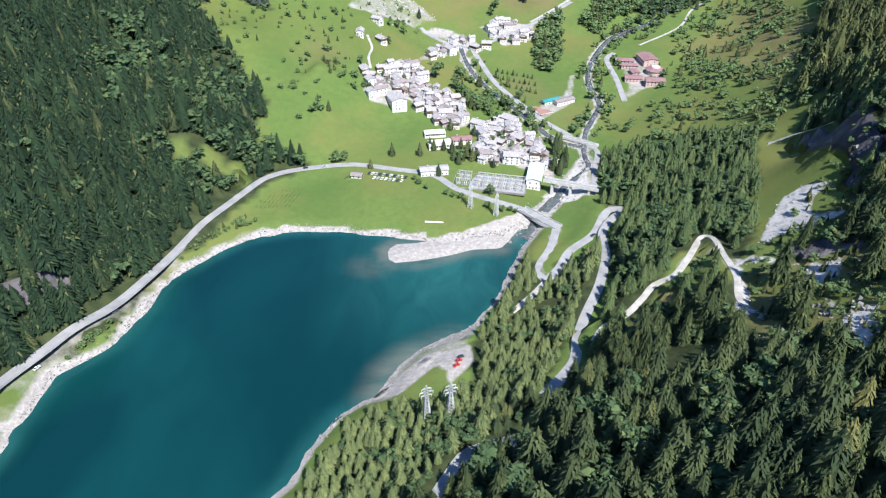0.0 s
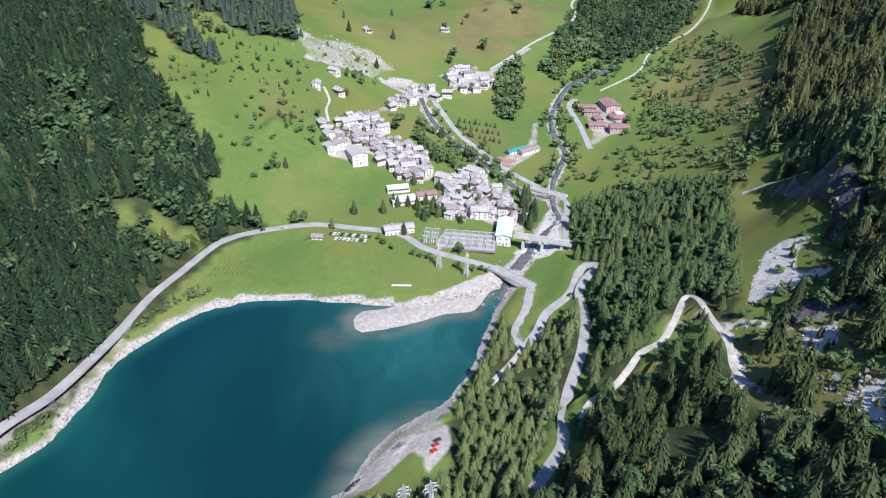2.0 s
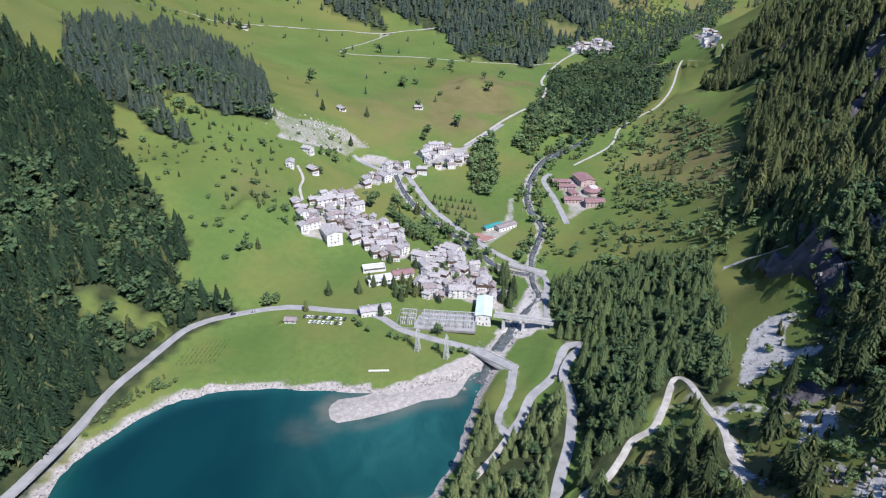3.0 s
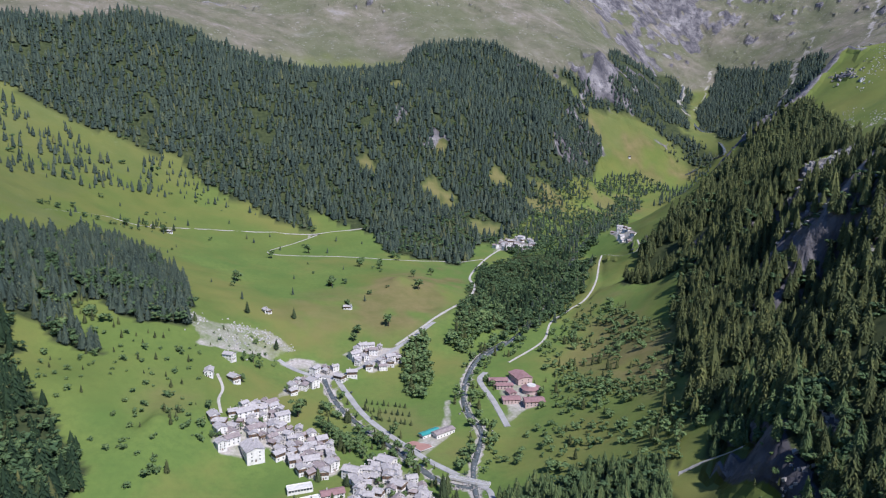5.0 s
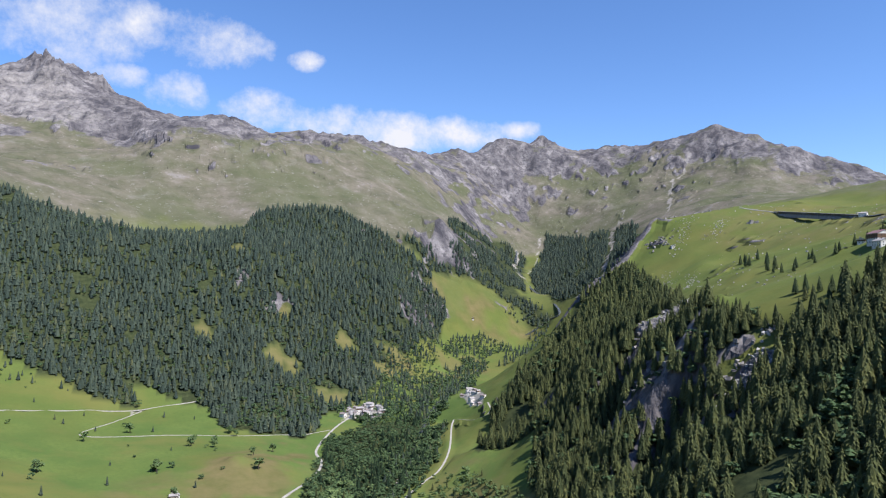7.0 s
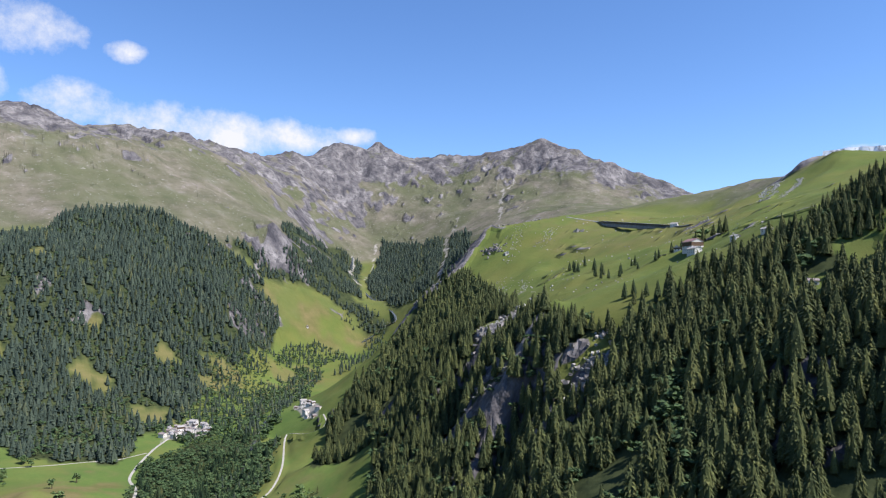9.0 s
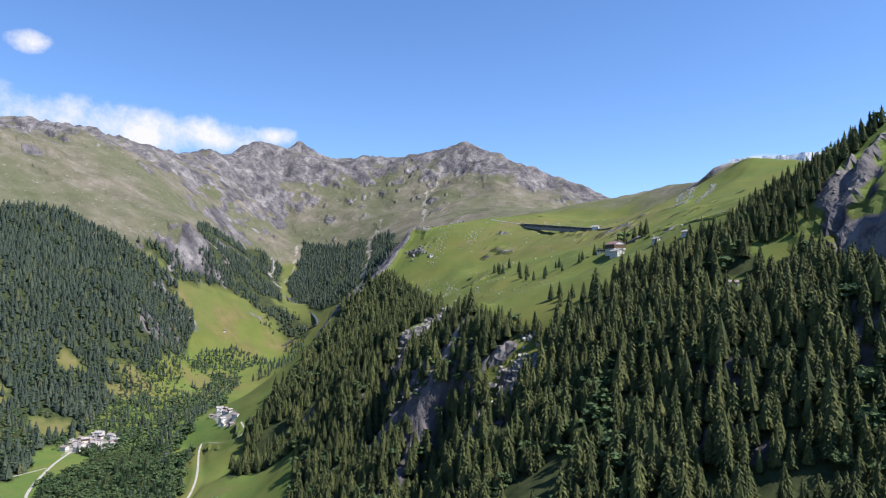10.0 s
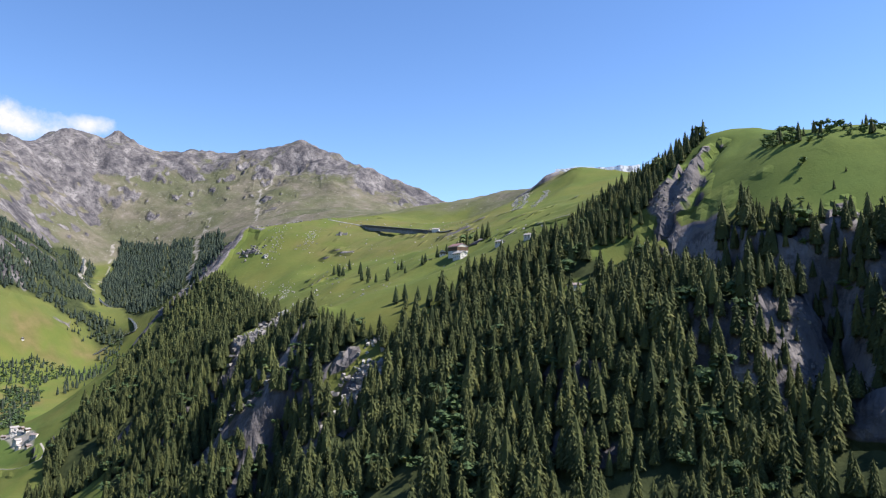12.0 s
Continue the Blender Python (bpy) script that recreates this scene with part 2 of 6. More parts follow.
# ---- the lie of the land: heights along the main landforms, in metres above the lake ----
LANDFORMS = {
    "lake_bank": [(-251, 276, 9), (-236, 314, 9), (-214, 346, 9), (-198, 397, 9), (-186, 440, 9), (-164, 491, 9), (-147, 523, 9), (-111, 539, 9), (-79, 544, 9), (-41, 534, 9), (-7, 526, 9), (31, 492, 8), (65, 463, 7)],
    "field": [(-138, 453, 6), (-82, 461, 6), (-19, 457, 6), (38, 465, 6), (-86, 500, 8), (-21, 501, 8)],
    "river": [(95, 500, 3), (132, 598, 7), (161, 671, 10), (172, 774, 14), (212, 841, 20), (331, 995, 26), (484, 1241, 34), (735, 1577, 48), (1066, 1931, 85), (1174, 2021, 141), (1471, 2306, 208), (1588, 2764, 377)],
    "village": [(-47, 629, 16), (9, 656, 16), (60, 578, 11), (112, 661, 14), (72, 839, 32), (-17, 823, 30), (217, 745, 18), (8, 967, 62), (62, 979, 57), (142, 1069, 78), (180, 985, 45), (-75, 624, 18)],
    "west_meadow": [(-124, 663, 62), (-138, 669, 46), (-120, 834, 94), (-210, 922, 125), (-197, 708, 80), (-226, 750, 84), (-190, 610, 50)],
    "west_forest": [(-223, 313, 18), (-206, 444, 10), (-190, 505, 34), (-218, 519, 64), (-241, 402, 40), (-246, 343, 46), (-261, 460, 64), (-300, 505, 108), (-270, 650, 96), (-284, 756, 118), (-240, 840, 140), (-330, 380, 130), (-330, 250, 110)],
    "west_crest": [(-560, 150, 330), (-620, 450, 390), (-640, 760, 400), (-560, 1000, 330), (-470, 1150, 250), (-900, 300, 600), (-1300, 0, 700), (-1500, 900, 700), (-1000, 1300, 520), (-400, -400, 200), (-900, -700, 500)],
    "terrace": [(-255, 1563, 190), (-160, 1535, 148), (33, 1443, 83), (162, 1293, 69), (331, 1350, 57), (420, 1375, 52), (-225, 1283, 118), (-86, 1060, 78), (24, 1054, 63), (132, 1075, 70), (194, 972, 53), (471, 1282, 35), (764, 1610, 30), (797, 1882, 143)],
    "forest_hill": [(-258, 1734, 320), (-55, 1703, 274), (173, 1654, 213), (386, 1656, 146), (580, 1701, 163), (262, 1864, 397), (-63, 1883, 403), (481, 1921, 345), (691, 1873, 300), (-380, 2017, 584), (-263, 2037, 532), (-99, 2082, 485), (55, 2083, 437), (274, 2165, 462), (407, 2265, 536), (592, 2274, 536), (766, 2218, 474)],
    "alpine": [(-587, 3047, 872), (-346, 2883, 797), (-6, 2554, 668), (-8, 2954, 838), (254, 2440, 612), (279, 2689, 811), (499, 2655, 790), (559, 2540, 682), (793, 2474, 626), (890, 2916, 841), (1098, 2787, 739), (990, 2267, 524), (1007, 2170, 357), (1066, 2084, 265), (1261, 2490, 476), (2067, 3468, 939), (1882, 3171, 635)],
    "skyline_west": [(-1508, 3702, 1045), (-1082, 3852, 1255), (-750, 3830, 1283), (-539, 3815, 1250), (-389, 3834, 1375), (-172, 3800, 1287), (113, 3602, 1142), (222, 3296, 1027), (326, 3036, 993), (482, 3064, 966), (615, 3244, 968), (789, 3307, 981), (972, 3361, 1021), (1164, 3403, 1010), (1401, 3527, 1012), (1681, 3621, 1066), (1980, 3635, 1141)],
    "skyline_north": [(2283, 3627, 1181), (2579, 3480, 1136), (2752, 3340, 1130), (2834, 3201, 1143), (2907, 3062, 1179), (2990, 2906, 1181), (2984, 2688, 1078), (3036, 2532, 988), (3096, 2282, 867), (3184, 2054, 773)],
    "north_face": [(2412, 3166, 916), (2624, 2779, 872), (2671, 2362, 812), (2163, 2853, 660), (2104, 2377, 612), (1862, 2887, 490), (1732, 2490, 396), (1544, 2377, 281), (1605, 2147, 425), (1485, 1857, 463), (2187, 2004, 643)],
    "plateau": [(1820, 1173, 588), (1611, 1000, 548), (1400, 848, 489), (1454, 752, 556), (1511, 858, 540), (1443, 985, 462), (1319, 1168, 480), (1054, 1048, 386), (836, 829, 336), (688, 618, 318), (757, 610, 345), (870, 470, 420), (1015, 507, 452), (1000, 800, 380)],
    "spur": [(1213, 1362, 462), (1092, 1338, 440), (973, 1308, 354), (874, 1321, 276), (1150, 1440, 330), (1060, 1425, 318), (955, 1395, 236), (870, 1395, 176), (711, 1190, 188), (572, 1076, 130), (468, 986, 82), (936, 1142, 335)],
    "dome": [(1661, 988, 572), (1477, 794, 560), (1390, 690, 555), (1340, 594, 539), (1340, 450, 500), (1000, 330, 425), (2300, 300, 520), (3500, 1200, 560), (3900, 2300, 600), (2700, 1950, 640), (4200, -300, 600), (2300, 1300, 585)],
    "east_crest": [(639, 325, 380), (721, 310, 450), (746, 320, 446), (593, 244, 391), (600, 196, 408), (666, 237, 438), (600, 120, 405), (700, 100, 425), (850, 200, 405), (900, -100, 400), (590, 170, 396), (640, 60, 405)],
    "east_slope": [(562, 411, 312), (592, 378, 340), (650, 354, 378), (539, 371, 302), (569, 336, 316), (632, 369, 362), (536, 280, 326), (485, 225, 322), (470, 209, 292), (459, 240, 286), (430, 275, 258), (454, 300, 270), (449, 340, 262), (475, 371, 270), (484, 417, 268), (449, 389, 240), (420, 364, 222), (408, 408, 220), (390, 302, 212), (384, 323, 204), (360, 361, 194), (360, 272, 200), (383, 239, 210), (428, 205, 238), (417, 242, 232)],
    "east_cliffs": [(398, 432, 206), (449, 449, 240), (486, 487, 256), (500, 536, 248), (516, 584, 260), (576, 652, 292), (619, 606, 310), (475, 614, 210), (428, 640, 142), (486, 737, 160), (523, 867, 146), (544, 860, 186), (610, 801, 256), (649, 786, 266), (364, 476, 170), (380, 499, 184), (397, 601, 118), (617, 870, 240)],
    "east_foot": [(278, 418, 134), (326, 574, 90), (317, 706, 45), (411, 824, 66), (343, 824, 28), (495, 947, 86), (498, 1004, 54), (340, 562, 124), (257, 444, 72), (250, 364, 96), (192, 299, 82), (167, 301, 76), (161, 350, 58), (204, 381, 66), (246, 581, 42), (180, 501, 32), (111, 362, 34), (138, 350, 50)],
    "south_slope": [(111, 285, 48), (138, 263, 68), (169, 224, 98), (91, 189, 90), (109, 168, 106), (64, 199, 74), (49, 185, 66), (72, 160, 88), (90, 142, 110), (113, 147, 126), (17, 192, 44), (-4, 206, 36), (-8, 237, 30), (2, 298, 13), (11, 277, 15), (-39, 220, 12), (56, 329, 10), (101, 395, 14), (136, 457, 17), (230, 200, 140), (300, 150, 175), (250, 0, 220), (60, 20, 150), (400, 60, 280)],
    "beyond_west": [(-1704, 4170, 715), (-847, 4315, 953), (-440, 4319, 1045), (128, 4057, 812), (368, 3418, 663), (695, 3653, 638), (1098, 3785, 691), (1583, 3973, 682), (2237, 4095, 811)],
    "beyond_north": [(2580, 4086, 881), (3110, 3761, 830), (3285, 3447, 879), (3372, 3024, 778), (3498, 2566, 567), (3598, 2308, 473)],
}


def hash_grid(ix, iy, seed):
    n = (ix.astype(np.int64) * 374761393 + iy.astype(np.int64) * 668265263 + seed * 1442695041) & 0x7FFFFFFF
    n = ((n ^ (n >> 13)) * 1274126177) & 0x7FFFFFFF
    return ((n ^ (n >> 16)) & 0xFFFF) / 65535.0


def smooth_noise(x, y, seed=0):
    """Value noise from 0 to 1, one cell a unit."""
    ix, iy = np.floor(x), np.floor(y)
    fx, fy = x - ix, y - iy
    fx, fy = fx * fx * (3 - 2 * fx), fy * fy * (3 - 2 * fy)
    a, b = hash_grid(ix, iy, seed), hash_grid(ix + 1, iy, seed)
    c, d = hash_grid(ix, iy + 1, seed), hash_grid(ix + 1, iy + 1, seed)
    return (a * (1 - fx) + b * fx) * (1 - fy) + (c * (1 - fx) + d * fx) * fy


def fractal(x, y, size, octaves=4, seed=0):
    """Layered noise from -1 to 1; size: metres of the largest swell."""
    total, weight, amp = 0.0, 0.0, 1.0
    for k in range(octaves):
        total = total + amp * (2 * smooth_noise(x / size * 2**k + 17.3 * k, y / size * 2**k - 9.1 * k, seed + k) - 1)
        weight, amp = weight + amp, amp * 0.5
    return total / weight


def ridged(x, y, size, octaves=4, seed=0):
    """Sharp crests and gullies, 0 to 1."""
    total, weight, amp = 0.0, 0.0, 1.0
    for k in range(octaves):
        n = 1 - np.abs(2 * smooth_noise(x / size * 2**k + 5.7 * k, y / size * 2**k + 3.3 * k, seed + k) - 1)
        total, weight, amp = total + amp * n, weight + amp, amp * 0.5
    return total / weight


spots = np.array([p for line in LANDFORMS.values() for p in line], float)


def solve_land():
    n = len(spots)
    gap = np.linalg.norm(spots[:, None, :2] - spots[None, :, :2], axis=-1)
    a = np.zeros((n + 3, n + 3))
    a[:n, :n] = 2.0 * np.eye(n) - gap
    a[:n, n], a[:n, n + 1:n + 3] = 1, spots[:, :2] / 1000
    a[n:, :n] = a[:n, n:].T
    return np.linalg.solve(a, np.concatenate([spots[:, 2], np.zeros(3)]))


LAND = solve_land()


def broad_height(x, y):
    """The large forms alone."""
    x, y = np.asarray(x, float), np.asarray(y, float)
    z = LAND[-3] + LAND[-2] * x / 1000 + LAND[-1] * y / 1000
    for w, (px, py, _) in zip(LAND[:-3], spots):
        z = z - w * np.sqrt((x - px) ** 2 + (y - py) ** 2 + 9.0)
    return z


# ---- plan of the lake, the roads and the woods ----
LAKE = [(-234, 244), (-236, 255), (-231, 298), (-207, 323), (-197, 360), (-194, 391), (-164, 429), (-142, 446), (-117, 453), (-81, 454), (-37, 445), (3, 439), (42, 445), (68, 461), (72, 457), (49, 402), (42, 379), (21, 343), (-15, 318), (-28, 302), (-38, 280), (-58, 264), (-70, 241), (-78, 220), (-85, 210)] + [(-88, 120), (-110, -60), (-170, -200), (-260, -160), (-262, 60)]
SPIT = [(69, 474), (55, 468), (29, 452), (7, 442), (-19, 439), (-36, 436), (-43, 428), (-41, 415), (-35, 410), (-18, 412), (3, 419), (20, 428), (39, 430), (43, 429), (53, 449), (66, 463)]
ROADS = {  # name: width, centre line
    "lake_road": (6.5, [(-244, 242), (-250, 276), (-234, 312), (-214, 346), (-198, 398), (-187, 443), (-173, 472), (-161, 499), (-147, 523), (-121, 537), (-80, 546), (-42, 538), (-9, 528), (12, 505), (35, 491), (62, 477), (78, 455), (88, 449)]),
    "hairpin_road": (6.0, [(88, 449), (79, 419), (69, 398), (67, 383), (71, 376)]),
    "hairpin_up": (6.0, [(71, 376), (81, 390), (92, 411), (111, 428), (123, 452), (130, 461), (140, 457), (127, 444), (117, 425), (113, 393), (100, 350), (86, 320), (77, 296), (70, 269), (57, 248), (50, 238)]),
    "dirt_low": (4.0, [(71, 376), (59, 361), (45, 347)]),
    "south_road": (6.0, [(-3, 182), (2, 193), (10, 206), (20, 209), (32, 208)]),
    "cut_road": (3.8, [(84, 287), (92, 299), (106, 306), (116, 315), (125, 324), (137, 327), (149, 342), (162, 362), (168, 359), (164, 328), (160, 301), (154, 281), (155, 264)]),
    "village_road": (6, [(122, 603), (93, 645), (58, 715), (42, 770), (31, 805), (10, 810), (-17, 830), (-27, 836)]),
    "village_road_b": (5, [(31, 805), (57, 820), (102, 861), (168, 936)]),
    "east_road": (5, [(123, 492), (132, 534), (140, 574), (121, 597)]),
    "barracks_road": (6, [(187, 674), (189, 729), (188, 780), (200, 800)]),
    "valley_track": (2.6, [(234, 821), (296, 876), (330, 938), (371, 977), (404, 995), (455, 1071), (530, 1212), (526, 1130), (543, 1105), (571, 1163)]),
    "valley_road": (3.6, [(109, 877), (163, 939), (227, 1016), (267, 1104), (279, 1181), (337, 1289), (391, 1362)]),
    "terrace_road": (2.4, [(-338, 1118), (-296, 1234), (-249, 1278), (-173, 1361), (-59, 1411), (36, 1431), (147, 1448)]),
    "terrace_road_b": (2.0, [(36, 1431), (-8, 1365), (-50, 1283), (68, 1275), (164, 1252), (269, 1271), (331, 1287)]),
    "west_path": (2.6, [(-84, 762), (-77, 739), (-79, 719), (-75, 696)]),
    "pass_road": (11.0, [(1236, 1217), (1212, 1109), (1201, 1012), (1108, 857), (1094, 812)]),
    "east_path": (3.0, [(246, 477), (261, 468), (273, 448)]),
}
WOODS = {
    "west_wood": [(-318, 302), (-376, 555), (-428, 822), (-271, 770), (-224, 648), (-229, 627), (-214, 615), (-174, 622), (-165, 609), (-177, 571), (-168, 547), (-146, 553), (-119, 548), (-120, 537), (-145, 518), (-170, 466), (-196, 396), (-211, 345), (-230, 309), (-248, 278), (-240, 227)],
    "nw_wood": [(-342, 892), (-304, 969), (-245, 1078), (-204, 1082), (-156, 997), (-124, 881), (-119, 821), (-162, 819), (-201, 831), (-228, 815), (-188, 750), (-247, 779), (-304, 786)],
    "hill_wood": [(-640, 1700), (-610, 1880), (-500, 1900), (-376, 1996), (-260, 2016), (-96, 2035), (53, 2004), (263, 2081), (396, 2251), (578, 2295), (708, 2217), (791, 2181), (874, 2097), (899, 2025), (766, 1814), (563, 1616), (426, 1442), (338, 1375), (284, 1245), (160, 1284), (139, 1423), (23, 1508), (33, 1440), (-63, 1484), (-163, 1558), (-238, 1617), (-330, 1592), (-420, 1580), (-540, 1590)],
    "gorge_wood": [(801, 2205), (966, 2214), (1217, 2279), (1248, 2140), (1280, 1989), (1217, 1959), (1187, 2112), (1039, 2150), (882, 2116)],
    "far_wood": [(1885, 2970), (1983, 2707), (2008, 2544), (1455, 1822), (1375, 1856), (1321, 1986), (1309, 2064), (1502, 2510)],
    "river_wood": [(305, 1216), (401, 1297), (473, 1313), (510, 1269), (417, 1037), (359, 983), (303, 920), (191, 925)],
    "cut_wood": [(112, 299), (137, 325), (154, 343), (155, 315), (149, 278), (134, 240), (114, 250), (106, 266)],
    "scarp_wood": [(241, 457), (259, 479), (287, 499), (315, 511), (328, 494), (281, 372), (244, 297), (226, 299), (231, 348), (244, 370), (236, 393)],
    "bank_wood": [(67, 424), (57, 388), (44, 345), (30, 320), (21, 308), (17, 272), (5, 262), (-25, 261), (-49, 252), (-71, 190), (-63, 143), (3, 129), (29, 198), (48, 233), (63, 259), (78, 312), (99, 353), (111, 409), (90, 403), (75, 374)],
    "mid_wood": [(124, 476), (137, 441), (119, 422), (106, 354), (79, 296), (81, 278), (111, 306), (142, 344), (161, 352), (162, 316), (171, 316), (194, 357), (208, 401), (248, 448), (249, 481), (203, 549), (147, 552)],
    "south_wood": [(20, 120), (-10, 170), (20, 205), (60, 225), (80, 270), (105, 285), (135, 290), (165, 285), (190, 300), (235, 335), (265, 260), (265, 100), (250, -20), (100, 20)],
    "east_wood": [(230, 330), (260, 380), (290, 420), (280, 520), (320, 600), (375, 700), (430, 800), (490, 900), (600, 900), (828, 1051), (661, 808), (548, 636), (545, 594), (524, 505), (548, 503), (578, 492), (602, 470), (616, 440), (645, 412), (640, 385), (584, 378), (566, 348), (584, 336), (590, 335), (562, 290), (535, 245), (512, 205), (500, 150), (495, 100), (420, 40), (265, 0), (265, 260)],
    "head_wood": [(1897, 2984), (1984, 2790), (1735, 2531), (1317, 2023), (1473, 2428), (1506, 2521)],
    "head_wood_east": [(2009, 2778), (2055, 2523), (1449, 1805), (1386, 1898), (1667, 2324)],
    "hill_wood_east": [(1115, 2487), (1472, 2867), (1605, 2902), (1666, 2825), (1267, 2172), (1214, 2219), (1098, 2188), (1009, 2192)],
    "west_strip": [(-302, 723), (-278, 765), (-249, 743), (-238, 692), (-198, 653), (-173, 620), (-194, 581), (-179, 552), (-160, 543), (-165, 520), (-216, 486), (-300, 560)],
    "spur_wood": [(490, 900), (446, 975), (540, 1074), (640, 1158), (711, 1205), (800, 1268), (870, 1290), (935, 1240), (900, 1135), (853, 1055), (790, 968), (742, 909), (660, 800), (600, 850)],
}


def inside(x, y, ring):
    hit = np.zeros(np.shape(x), bool)
    for (x0, y0), (x1, y1) in zip(ring, ring[1:] + ring[:1]):
        if y0 != y1:
            hit ^= ((y0 > y) != (y1 > y)) & (x < (x1 - x0) * (y - y0) / (y1 - y0) + x0)
    return hit


def line_gap(x, y, line):
    """Distance to a line, and how far along it (in its segments) the nearest place lies."""
    best, along = np.full(np.shape(x), 1e9), np.zeros(np.shape(x))
    for k, ((x0, y0), (x1, y1)) in enumerate(zip(line, line[1:])):
        dx, dy = x1 - x0, y1 - y0
        u = np.clip(((x - x0) * dx + (y - y0) * dy) / (dx * dx + dy * dy + 1e-9), 0, 1)
        g = np.hypot(x - x0 - u * dx, y - y0 - u * dy)
        near = g < best
        best, along = np.where(near, g, best), np.where(near, k + u, along)
    return best, along


def ring_gap(x, y, ring):
    """Signed distance to a ring, positive inside."""
    g = line_gap(x, y, ring + ring[:1])[0]
    return np.where(inside(x, y, ring), g, -g)


def step(a, b, v):
    u = np.clip((v - a) / (b - a), 0, 1)
    return u * u * (3 - 2 * u)


def rounded_line(line, pieces=6):
    """A smooth curve through the corners."""
    p = [np.array(q, float) for q in line]
    p = [2 * p[0] - p[1]] + p + [2 * p[-1] - p[-2]]
    out = []
    for a, b, c, d in zip(p, p[1:], p[2:], p[3:]):
        for k in range(pieces):
            t = k / pieces
            out.append(0.5 * (2 * b + (c - a) * t + (2 * a - 5 * b + 4 * c - d) * t * t + (3 * b - a - 3 * c + d) * t**3))
    return [tuple(q) for q in out + [p[-2]]]


def spaced(lo, fine_lo, fine_hi, hi, fine, coarse):
    """Grid lines: even in the middle, wider towards both ends."""
    mid = np.arange(fine_lo, fine_hi + fine, fine)

    def tail(length):
        out, at, gap = [], 0.0, fine
        while at < length:
            gap = min(gap * 1.06, coarse)
            at += gap
            out.append(at)
        return np.array(out)

    return np.concatenate([(fine_lo - tail(fine_lo - lo))[::-1], mid, mid[-1] + tail(hi - mid[-1])])


GX = spaced(-1500, -360, 720, 4300, 5.0, 22.0)
GY = spaced(-700, 120, 1080, 4500, 5.0, 20.0)
X, Y = np.meshgrid(GX, GY)


